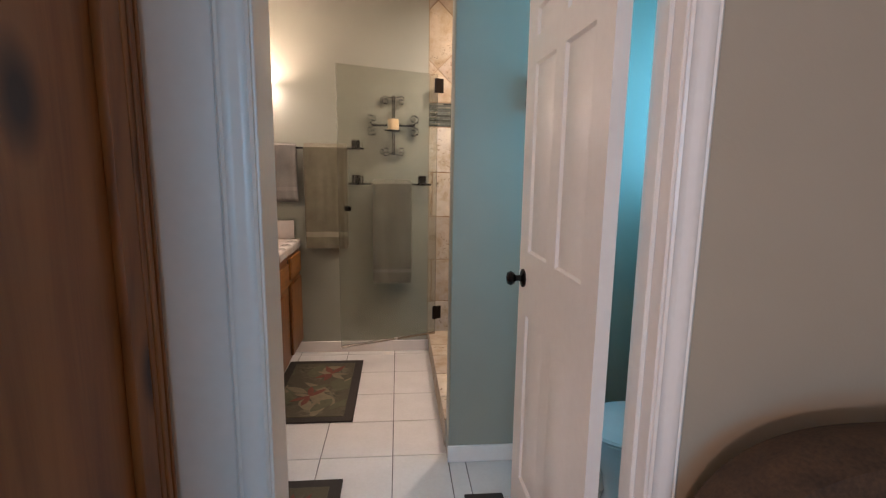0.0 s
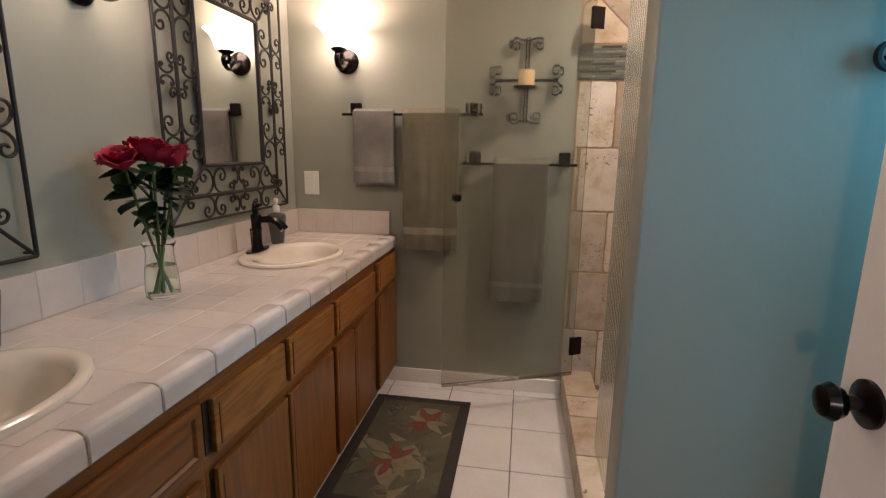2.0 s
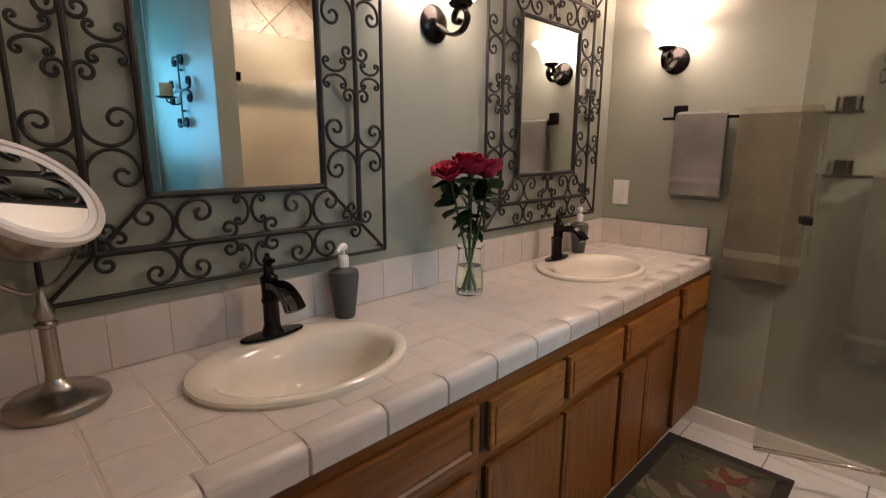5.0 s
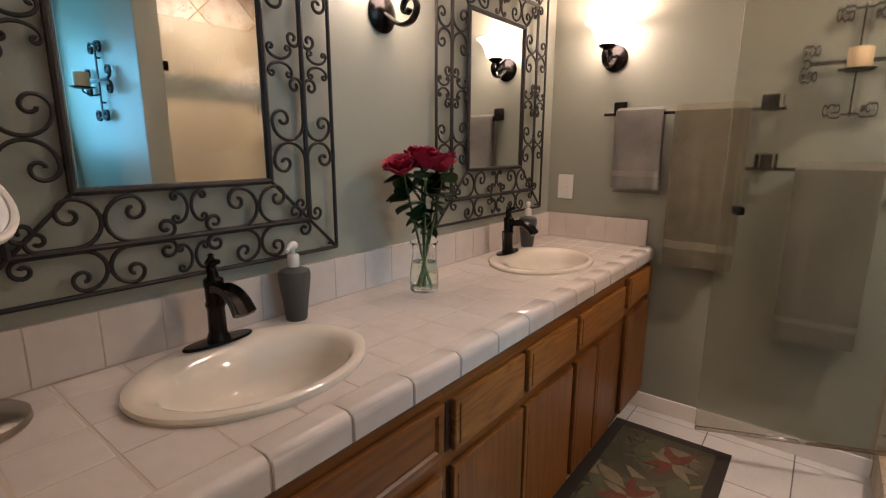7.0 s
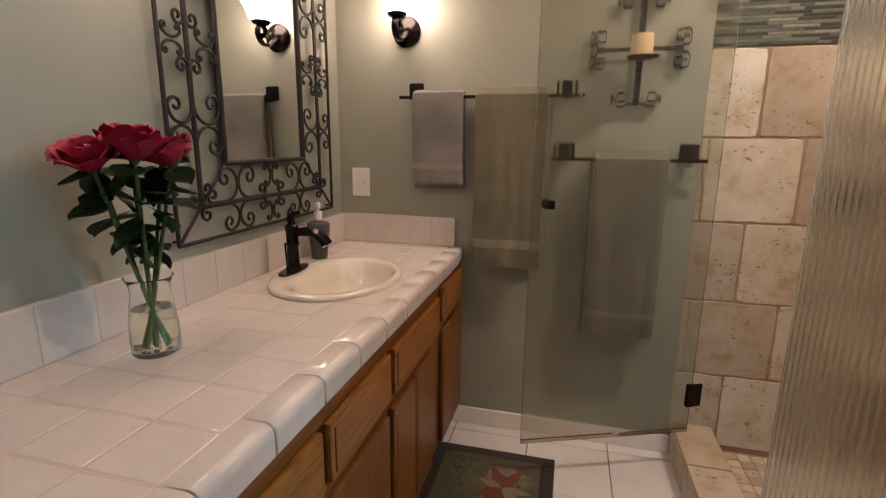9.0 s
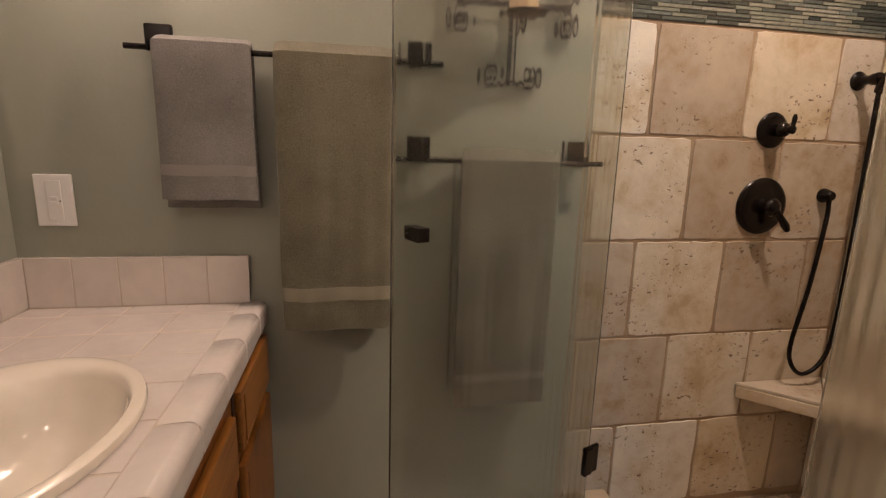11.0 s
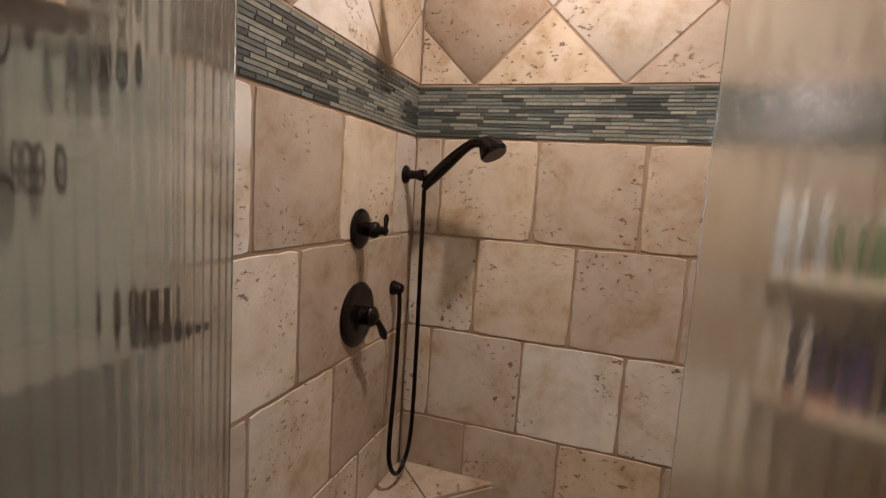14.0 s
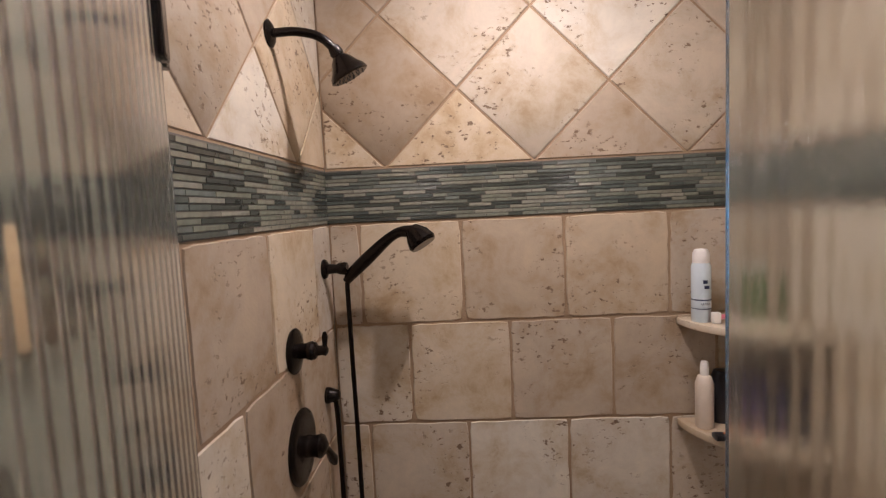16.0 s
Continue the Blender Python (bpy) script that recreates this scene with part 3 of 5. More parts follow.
def nosing(y0, y1):
    """A rounded edge tile that turns down over the counter's front."""
    prof = [(-0.4135, ZC - 0.006), (-0.4135, ZC), (-0.395, ZC + 0.002), (-0.368, ZC + 0.0035)]
    for i in range(7):
        a = math.pi / 2 * (1 - i / 6)
        prof.append((NOSE - 0.021 + 0.021 * math.cos(a), ZC - 0.019 + 0.0225 * math.sin(a)))
    prof += [(NOSE - 0.001, ZC - 0.058), (NOSE - 0.006, ZC - 0.064), (NOSE - 0.012, ZC - 0.064), (NOSE - 0.012, ZC - 0.006)]
    bm = bmesh.new()
    e = 0.0025
    rings = []
    cx, cz = -0.385, ZC - 0.02
    for y, s in ((y0, 0.94), (y0 + e, 1.0), (y1 - e, 1.0), (y1, 0.94)):
        rings.append([bm.verts.new((cx + (x - cx) * s, y, cz + (z - cz) * s)) for x, z in prof])
    ring_faces(bm, rings)
    bm.faces.new(rings[0])
    bm.faces.new(rings[-1])
    bmesh.ops.recalc_face_normals(bm, faces=bm.faces[:])
    return bm


for c in CT:
    part("tile", cut_tile(*c), M_CTILE, counter)
ns = [1.512 + 0.1748 * k for k in range(-3, 14)]
for ya, yb in zip(ns, ns[1:]):
    a, b = max(ya, YD1 + 0.004), min(yb, YF - 0.002)
    if b - a > 0.02:
        part("nosing_tile", nosing(a + 0.002, b - 0.002), M_CTILE, counter)

splash = thing("backsplash", (XL + 0.01, 2.4, ZC), "low cream tile backsplash along the counter", "backsplash")
part("grout_bed", block((XL, YD1 + 0.004, ZC), (XL + 0.0196, YF, ZC + 0.134)), M_CGROUT, splash, smooth=False)
part("grout_bed", block((XL + 0.0196, YF - 0.0196, ZC), (-0.392, YF, ZC + 0.134)), M_CGROUT, splash, smooth=False)
for i in range(-2, 18):
    a, b = max(1.338 + 0.1335 * i, YD1 + 0.006), min(1.338 + 0.1335 * (i + 1), YF - 0.014)
    if b - a > 0.02:
        part("tile", block((XL + 0.009, a + 0.0012, ZC + 0.003), (XL + 0.021, b - 0.0012, ZC + 0.136), 0.0018, 2), M_CTILE, splash)
for i in range(5):
    a = XL + 0.022 + 0.1095 * i
    part("tile", block((a + 0.0012, YF - 0.021, ZC + 0.003), (a + 0.1095 - 0.0012, YF - 0.009, ZC + 0.136), 0.0018, 2), M_CTILE, splash)


def sink(cx, cy):
    """A self-rimming oval basin with a faucet ledge at the back."""
    s = thing("sink", (cx, cy, ZC - 0.15), "oval bisque porcelain drop-in sink with a rounded rim", "sink", "sinks in the counter")
    bm = bmesh.new()
    n = 56
    prof = [(1.0, 0.0, 0), (1.012, 0.008, 0), (1.0, 0.015, 0), (0.965, 0.0185, 0), (0.90, 0.018, 0.15), (0.845, 0.0135, 0.5), (0.80, 0.0, 0.8), (0.74, -0.035, 1), (0.66, -0.075, 1), (0.52, -0.105, 1), (0.32, -0.122, 1), (0.12, -0.128, 1), (0.09, -0.132, 1)]
    rings = []
    for k, z, shift in prof:
        ring = []
        for i in range(n):
            a = 2 * math.pi * i / n
            x, y = SA * k * math.cos(a), SB * k * math.sin(a)
            x += 0.022 * shift
            if shift and x < 0:
                x *= 1 - 0.24 * shift
            ring.append(bm.verts.new((cx + x, cy + y, ZC + z)))
        rings.append(ring)
    ring_faces(bm, rings)
    bm.faces.new(rings[-1])
    bmesh.ops.recalc_face_normals(bm, faces=bm.faces[:])
    part("basin", bm, M_BISQUE, s)
    part("drain", lathe([(0.0, -0.1325), (0.019, -0.1325), (0.023, -0.129), (0.018, -0.127), (0.012, -0.128), (0.0, -0.128)], 20, (cx + 0.02, cy, ZC)), M_BRONZE, s, "dark bronze drain ring")
    return s


for p in SINKS:
    sink(*p)


def faucet(cx, cy):
    """A dark single-hole pump-style faucet with an open trough spout."""
    z = ZC + 0.018
    f = thing("faucet", (cx, cy, z), "oil-rubbed bronze faucet with a curved trough spout", "faucet", "faucets behind the sinks")
    base = lathe([(0.0, 0), (0.088, 0), (0.09, 0.004), (0.086, 0.008), (0.03, 0.010)], 36, (cx, cy, z), sx=0.32, sy=1.0)
    part("base_plate", base, M_BRONZE, f)
    part("column", lathe([(0.0, 0.008), (0.029, 0.009), (0.026, 0.018), (0.0215, 0.03), (0.0205, 0.09), (0.0235, 0.094), (0.024, 0.10), (0.021, 0.104), (0.022, 0.14), (0.024, 0.15), (0.023, 0.162), (0.014, 0.168), (0.012, 0.18)], 24, (cx, cy, z)), M_BRONZE, f)
    bm = bmesh.new()
    path = smooth_path([(0.0, 0.142), (0.040, 0.152), (0.082, 0.148), (0.116, 0.130), (0.138, 0.106)], 5)
    rings = []
    for i, p in enumerate(path):
        w = 0.018 + 0.008 * i / (len(path) - 1)
        q = path[min(i + 1, len(path) - 1)] - path[max(i - 1, 0)]
        q.normalize()
        up = Vector((-q.y, q.x))
        sec = [(-w, 0.004), (-w, -0.013), (-w * 0.5, -0.022), (w * 0.5, -0.022), (w, -0.013), (w, 0.004), (w - 0.003, 0.004), (w * 0.4, -0.010), (-w * 0.4, -0.010), (-w + 0.003, 0.004)]
        rings.append([bm.verts.new((cx + p.x + up.x * v, cy + u, z + p.y + up.y * v)) for u, v in sec])
    ring_faces(bm, rings)
    bm.faces.new(rings[0])
    bm.faces.new(rings[-1])
    bmesh.ops.recalc_face_normals(bm, faces=bm.faces[:])
    part("spout", bm, M_BRONZE, f)
    h = tube(smooth_path([(cx, cy, z + 0.175), (cx - 0.004, cy, z + 0.192), (cx + 0.008, cy, z + 0.204), (cx + 0.032, cy, z + 0.210)], 4), [0.012, 0.012, 0.0125, 0.0125, 0.012, 0.011, 0.010, 0.009, 0.0085, 0.008, 0.0075, 0.007, 0.006], 12)
    part("handle", h, M_BRONZE, f)
    part("finial", lathe([(0.0, 0), (0.010, 0.001), (0.013, 0.007), (0.009, 0.013), (0.006, 0.018), (0.008, 0.022), (0.0, 0.027)], 16, (cx - 0.002, cy, z + 0.200)), M_BRONZE, f)
    part("lift_rod", tube([(cx - 0.024, cy - 0.004, z + 0.004), (cx - 0.026, cy - 0.006, z + 0.085), (cx - 0.024, cy - 0.012, z + 0.10)], 0.003, 8), M_BRONZE, f)
    return f


faucet(-0.842, 1.690)
faucet(-0.822, 3.062)

# ---- shower ----
ZROWS = [1.717, 1.387, 1.056, 0.726, 0.398, 0.068]
LIN0, LIN1 = 1.719, 1.888
G = 0.0045
TF = 0.012


def tile_mesh(w, h, seed):
    """A tumbled square tile lying in the x-z plane, its face towards -y, with nibbled edges."""
    rnd = random.Random(seed)
    bm = bmesh.new()
    n = 9

    def outline(inset, y):
        pts = []
        for (ax, az), (bx, bz) in (((0, 0), (w, 0)), ((w, 0), (w, h)), ((w, h), (0, h)), ((0, h), (0, 0))):
            for i in range(n):
                t = i / n
                x, z = ax + (bx - ax) * t, az + (bz - az) * t
                corner = 0.0035 if i == 0 else 0.0
                k = inset + corner + (rnd.random() ** 3) * 0.004
                x += k * (1 if x < w / 2 else -1) * (1 if ax == bx or i == 0 else 0)
                z += k * (1 if z < h / 2 else -1) * (1 if az == bz or i == 0 else 0)
                pts.append(bm.verts.new((x, y, z)))
        return pts

    rnd2 = rnd.getstate()
    a = outline(0.0, 0.0)
    rnd.setstate(rnd2)
    b = outline(0.0008, -TF + 0.003)
    rnd.setstate(rnd2)
    c = outline(0.0030, -TF)
    ring_faces(bm, [a, b, c])
    bm.faces.new(c)
    bmesh.ops.recalc_face_normals(bm, faces=bm.faces[:])
    return bm


def tri_mesh(points, seed):
    """A tile cut to the given outline in the x-z plane."""
    bm = bmesh.new()
    cx, cz = sum(p[0] for p in points) / len(points), sum(p[1] for p in points) / len(points)
    rings = []
    for inset, y in ((0.0, 0.0), (0.001, -TF + 0.003), (0.004, -TF)):
        ring = []
        for x, z in points:
            d = math.hypot(x - cx, z - cz) or 1
            ring.append(bm.verts.new((x + (cx - x) / d * inset * 1.4, y, z + (cz - z) / d * inset * 1.4)))
        rings.append(ring)
    ring_faces(bm, rings)
    bm.faces.new(rings[-1])
    bmesh.ops.recalc_face_normals(bm, faces=bm.faces[:])
    return bm


def clip_poly(poly, axis, value, keep_above):
    out = []
    for p, q in zip(poly, poly[1:] + poly[:1]):
        ip, iq = (p[axis] >= value) == keep_above, (q[axis] >= value) == keep_above
        if ip:
            out.append(p)
        if ip != iq:
            t = (value - p[axis]) / (q[axis] - p[axis])
            out.append(tuple(p[k] + (q[k] - p[k]) * t for k in (0, 1)))
    return out


def shrink(poly, g):
    cx, cz = sum(p[0] for p in poly) / len(poly), sum(p[1] for p in poly) / len(poly)
    out = []
    n = len(poly)
    for i in range(n):
        a, b, c = Vector(poly[i - 1]), Vector(poly[i]), Vector(poly[(i + 1) % n])
        e1, e2 = (b - a).normalized(), (c - b).normalized()
        n1, n2 = Vector((-e1.y, e1.x)), Vector((-e2.y, e2.x))
        if n1.dot(Vector((cx, cz)) - b) < 0:
            n1, n2 = -n1, -n2
        k = n1 + n2
        k = k / max(0.3, k.dot(n1))
        out.append(tuple(b + g * k))
    return out


def area(poly):
    return abs(sum(p[0] * q[1] - q[0] * p[1] for p, q in zip(poly, poly[1:] + poly[:1]))) / 2


def tiled_wall(name, m, u0, u1, joints, pitch, diag_u, label):
    """A shower wall in its own plane (u along x, z up, face towards -y), set in the room by m: square courses in running bond,
    a band of thin glass and stone sticks, and tiles on their points above."""
    bed = structure(name, block((u0, -0.0088, 0.0), (u1, 0.02, CEIL)), M_TGROUT, label, "wall")
    bed.matrix_world = m
    seed = sum(map(ord, name))
    cache = {}
    for row, (top, low) in enumerate(zip(ZROWS, ZROWS[1:])):
        start = joints[row % 2]
        k0 = math.floor((u0 - start) / pitch)
        for k in range(k0, k0 + 9):
            a, b = max(u0, start + k * pitch), min(u1, start + (k + 1) * pitch)
            if b - a < 0.025:
                continue
            key = (round(b - a, 3), k % 4, row % 3)
            if key not in cache:
                seed += 1
                cache[key] = mesh("tile", tile_mesh(b - a - G, top - low - G, seed), M_TRAV)
            piece("tile", cache[key], bed, pose(a + G / 2, 0, low + G / 2))
    half = 0.234
    for i in range(-8, 12):
        for j in range(0, 4):
            cu, cz = diag_u + half * i, LIN1 + half * j
            if (i + j) % 2 == 0:
                continue
            poly = [(cu, cz - half), (cu + half, cz), (cu, cz + half), (cu - half, cz)]
            for axis, value, above in ((0, u0 + 0.002, True), (0, u1 - 0.002, False), (1, LIN1 + 0.003, True), (1, CEIL - 0.003, False)):
                poly = clip_poly(poly, axis, value, above) if poly else poly
            if len(poly) > 2 and area(poly) > 0.0012:
                c = Vector((sum(p[0] for p in poly) / len(poly), sum(p[1] for p in poly) / len(poly)))
                q = shrink(poly, G / 2)
                piece("tile", mesh("tile", tri_mesh([(x - c.x, z - c.y) for x, z in q], 1), M_TRAV), bed, pose(c.x, 0, c.y))
    part("mosaic_bed", block((u0, -0.0105, LIN0 + 0.001), (u1, -0.0005, LIN1 - 0.001)), M_SGROUT, bed, "dark grout of the mosaic band", smooth=False, local=True)
    rnd = random.Random(seed)
    rows = 14
    rh = (LIN1 - LIN0 - 0.006) / rows
    sticks = {}
    for r in range(rows):
        z = LIN0 + 0.003 + r * rh
        u = u0 + 0.001 - rnd.random() * 0.1
        while u < u1:
            w = rnd.choice((0.045, 0.07, 0.095, 0.12, 0.145))
            a, b = max(u, u0 + 0.001), min(u + w - 0.0022, u1 - 0.001)
            if b - a > 0.004:
                key = round(b - a, 4)
                if key not in sticks:
                    sticks[key] = mesh("mosaic_stick", block((0, -0.0130, 0), (b - a, -0.007, rh - 0.002), 0.0008), M_STICKS, False)
                piece("mosaic_stick", sticks[key], bed, pose(a, -0.0008 * rnd.random(), z))
            u += w
    return bed


tiled_wall("wall_shower_far", pose(0, YF + 0.008, 0), 0.598, 1.622, (0.795, 0.958), 0.330, 0.898, "beige travertine tiled shower wall with a mosaic band")
tiled_wall("wall_shower_side", pose(1.630, 0, 0, 0, 0, -90), -3.7235, -2.3525, (-3.300, -3.480), 0.3255, -3.06, "beige travertine tiled back wall of the shower")
tiled_wall("wall_shower_near", pose(0, PY1 - 0.004, 0, 0, 0, 180), -1.618, -0.66, (-1.45, -1.28), 0.330, -1.2, "beige travertine tiled shower wall beside the shelves")

# curb and pan
curb = structure("shower_curb", block((0.622, PY1 + 0.0, 0), (0.762, YF - 0.005, 0.145)), M_TGROUT, "travertine capped shower curb", "curb")
cu = [2.35, 2.60, 2.905, 3.21, 3.41, YF - 0.006]
for a, b in zip(cu, cu[1:]):
    part("cap_tile", block((0.612, a + 0.003, 0.143), (0.772, b - 0.003, 0.158), 0.005, 2), M_TRAV, curb)
for i in range(5):
    a = 2.352 + 0.2735 * i
    part("face_tile", block((0.613, a + 0.002, 0.004), (0.624, a + 0.2695, 0.141), 0.003, 2), M_TRAV, curb)
    part("inner_tile", block((0.760, a + 0.002, 0.045), (0.771, a + 0.2695, 0.141), 0.003, 2), M_TRAV, curb)
pan = structure("shower_floor", block((0.76, PY1, 0), (1.634, YF, 0.046)), M_TGROUT, "small tumbled stone tiles of the shower floor", "floor")
me_small = [mesh("tile", block((0.002, 0.002, 0), (0.05, 0.05, 0.008), 0.003), M_TRAV) for _ in range(3)]
for i in range(16):
    for j in range(26):
        if 0.775 + 0.052 * i < 1.58 and i * 26 + j < 420 and 3.66 - 0.052 * j > 2.9:
            piece("tile", me_small[(i * 7 + j * 3) % 3], pan, pose(0.775 + 0.052 * i, 3.66 - 0.052 * j, 0.043))


def reeded(w, h, thick=0.008, pitch=0.029, depth=0.0009):
    """A pane in the x-z plane, ribbed on one side."""
    n = max(2, int(w / pitch * 8))
    bm = bmesh.new()
    front, back = [], []
    for k in range(n + 1):
        x = w * k / n
        y = -thick / 2 - depth * (0.5 - 0.5 * math.cos(2 * math.pi * x / pitch))
        front.append([bm.verts.new((x, y, z)) for z in (0, h)])
        back.append([bm.verts.new((x, thick / 2, z)) for z in (0, h)])
    for a, b, c, d in zip(front, front[1:], back, back[1:]):
        bm.faces.new((a[0], b[0], b[1], a[1]))
        bm.faces.new((d[0], c[0], c[1], d[1]))
        bm.faces.new((a[1], b[1], d[1], c[1]))
        bm.faces.new((b[0], a[0], c[0], d[0]))
    for a, c in ((front[0], back[0]), (front[-1], back[-1])):
        bm.faces.new((a[0], a[1], c[1], c[0]))
    bmesh.ops.recalc_face_normals(bm, faces=bm.faces[:])
    return bm


# open glass door, hinged at the far wall
HX, HY = 0.672, 3.655
door = tagged(new("shower_door"), "open frameless reeded glass shower door with bronze hinges", "shower door", "", "")
door.matrix_world = pose(HX, HY, 0.172, 0, 0, math.degrees(math.atan2(3.375 - HY, -0.012 - HX)))
DW, DH = 0.748, 1.90
gp = part("pane", reeded(DW - 0.015, DH), M_REED_DOOR, door, "ribbed translucent glass", local=True)
gp.location = (0.015, 0, 0)
gp.visible_shadow = False
for z in (0.155, 1.825):
    bm = block((0.0, -0.012, z - 0.05), (0.036, 0.012, z + 0.05), 0.004, 2)
    h = part("hinge", bm, M_BRONZE, door, "dark bronze glass hinge", local=True)
    part("wall_plate", block((-0.032, -0.006, z - 0.05), (0.004, 0.006, z + 0.05), 0.003, 2), M_BRONZE, h, local=True)
kb = block((DW - 0.078, -0.034, 0.952), (DW - 0.046, 0.034, 0.984), 0.003, 2)
part("knob", kb, M_BRONZE, door, "square bronze knob through the glass", local=True)
sw = block((0.015, -0.008, -0.012), (DW, 0.008, 0.004), 0.002)
# clear sweep; the nickel colour stands in for its bright highlight
part("drip_rail", sw, M_NICKEL, door, "clear sweep along the bottom, its highlight given by bright nickel", local=True)

# fixed panel between the partition and the door
panel = tagged(new("glass_screen"), "fixed reeded glass shower screen beside the partition", "glass screen")
panel.matrix_world = pose(0.695, PY1 + 0.0135, 0.160, 0, 0, 90)
fp = part("pane", reeded(0.600, 1.90), M_REED, panel, "ribbed translucent glass", local=True)
fp.visible_shadow = False
for z in (0.25, 1.62):
    part("clip", block((0.0, -0.012, z), (0.04, 0.012, z + 0.05), 0.003, 2), M_BRONZE, panel, "bronze glass clip", local=True)

# ---- scrolled iron ----
def scroll_points(turn=1.28, k0=0.55, n=34):
    """Half of a C-scroll as a curve whose bend grows towards its end, then its mirror half; back at the origin, opening to +x, unit height."""
    x = z = 0.0
    a = math.pi / 2
    half = [(0.0, 0.0)]
    bends = [k0 + 7.5 * (i / n) ** 2.6 for i in range(n)]
    step = turn * 2 * math.pi * 0.86 / sum(bends)
    for b in bends:
        a -= b * step
        x, z = x + math.cos(a) * step, z + math.sin(a) * step
        half.append((x, z))
    top = max(p[1] for p in half)
    half = [(p[0] / top / 2, p[1] / top / 2) for p in half]
    return [(px, -pz) for px, pz in half[::-1]] + half[1:]


C_SCROLL = scroll_points()


def scroll_mesh(size, r):
    """A C-scroll in the y-z plane: opening to +y, size high."""
    return mesh("scroll", tube([(0, p[0] * size, p[1] * size) for p in C_SCROLL], r, 6), M_IRON)


SCROLLS = {s: scroll_mesh(s, r) for s, r in ((0.074, 0.0044), (0.066, 0.0042))}


def arc_run(start, heading, arcs, k=6):
    """Points along arcs joined smoothly: each arc is (radius, degrees), positive to the left."""
    x, z, a = start[0], start[1], math.radians(heading)
    out = [(x, z)]
    for r, deg in arcs:
        n = max(3, int(abs(deg) / 90 * k))
        d = math.radians(deg) / n
        for _ in range(n):
            step = 2 * r * math.sin(abs(d) / 2)
            x, z = x + step * math.cos(a + d / 2), z + step * math.sin(a + d / 2)
            a += d
            out.append((x, z))
    return out


def long_scroll(u_small, u_big, h, small=0.019):
    """A scroll lying on a rail along u: a small curl at u_small, then a wide curl across the band (height h) that ends at u_big."""
    s = 1 if u_big > u_small else -1
    R = h / 2 - 0.0045
    r = 0.0048
    wide = arc_run((0, 0), 0, [(R, 180), (R * 0.56, 90), (R * 0.42, 90), (R * 0.27, 130), (R * 0.16, 60)])
    tiny = arc_run((0, 0), 0, [(small, 180), (small * 0.72, 90), (small * 0.5, 110), (small * 0.3, 60)], 4)
    run = abs(u_big - u_small) - R
    pts = [(u_small - s * p, r + q) for p, q in tiny[::-1]]
    pts += [(u_small + s * run * f, r) for f in (0.25, 0.5, 0.75)]
    pts += [(u_small + s * (run + p), r + q) for p, q in wide]
    return mesh("scroll", tube([(0, p, q) for p, q in pts], r, 6), M_IRON)


def iron_mirror(cy, zc, label):
    """A mirror in a deep wrought-iron frame: three nested rectangles of rod, corner braces and two bands of scrolls."""
    hw, hh = 0.2325, 0.328
    t = thing("iron_framed_mirror", (XL + 0.022, cy, zc), label, "mirror", "mirrors over the sinks")
    part("mirror_glass", block((-0.004, -hw, -hh), (0.0, hw, hh)), M_MIRROR, t, "clear mirror glass", smooth=False, local=True)
    part("backing", block((-0.020, -hw + 0.03, -hh + 0.03), (-0.005, hw - 0.03, hh - 0.03)), M_DARK_AND_SHADOW, t, smooth=False, local=True)
    M1, M2 = 0.122, 0.222
    for k, r, x in ((0.0, 0.0085, 0.003), (M1, 0.0072, 0.006), (M2, 0.0060, 0.006)):
        a, b = hw + k, hh + k
        for p, q in (((-a, -b), (a, -b)), ((a, -b), (a, b)), ((a, b), (-a, b)), ((-a, b), (-a, -b))):
            part("rail", tube([(x, p[0], p[1]), (x, q[0], q[1])], r, 8), M_IRON, t, local=True)
    for sy in (-1, 1):
        for sz in (-1, 1):
            part("corner_brace", tube([(0.003, sy * hw, sz * hh), (0.006, sy * (hw + M2), sz * (hh + M2))], 0.0052, 8), M_IRON, t, local=True)
            part("standoff", tube([(0.003, sy * (hw + M2 - 0.01), sz * (hh + M2 - 0.01)), (-0.022, sy * (hw + M2 - 0.01), sz * (hh + M2 - 0.01))], 0.004, 6), M_IRON, t, local=True)
    X = 0.006
    for along, corner, meet, first in (("y", hw + M1, 0.186, 0.058), ("z", hh + M1, 0.218, 0.062)):
        for d, h in ((1, M1 - 0.010), (-1, M2 - M1 - 0.006)):
            runs = [long_scroll(first, meet - 0.0035, h), long_scroll(corner - (0.048 if d > 0 else 0.018), meet + 0.0035, h)]
            for side in (-1, 1):
                for s in (-1, 1):
                    across = -d * side
                    at = side * ((hh if along == "y" else hw) + M1)
                    if along == "y":
                        m = Matrix(((1, 0, 0, X), (0, s, 0, 0), (0, 0, across, at), (0, 0, 0, 1)))
                    else:
                        m = Matrix(((1, 0, 0, X), (0, 0, across, at), (0, s, 0, 0), (0, 0, 0, 1)))
                    for me in runs:
                        piece("scroll", me, t, m)
                    knot = at + across * (h - 0.040)
                    size = 0.074 if d > 0 else 0.066
                    if along == "y":
                        piece("scroll", SCROLLS[size], t, pose(X, s * 0.005, knot, 0 if s > 0 else 180, 0, 0))
                    else:
                        piece("scroll", SCROLLS[size], t, pose(X, knot, s * 0.005, 90 if s > 0 else -90, 0, 0))
    return t


iron_mirror(1.690, 1.617, "large mirror in a wide black wrought-iron scroll frame")
iron_mirror(3.117, 1.617, "large mirror in a wide black wrought-iron scroll frame")


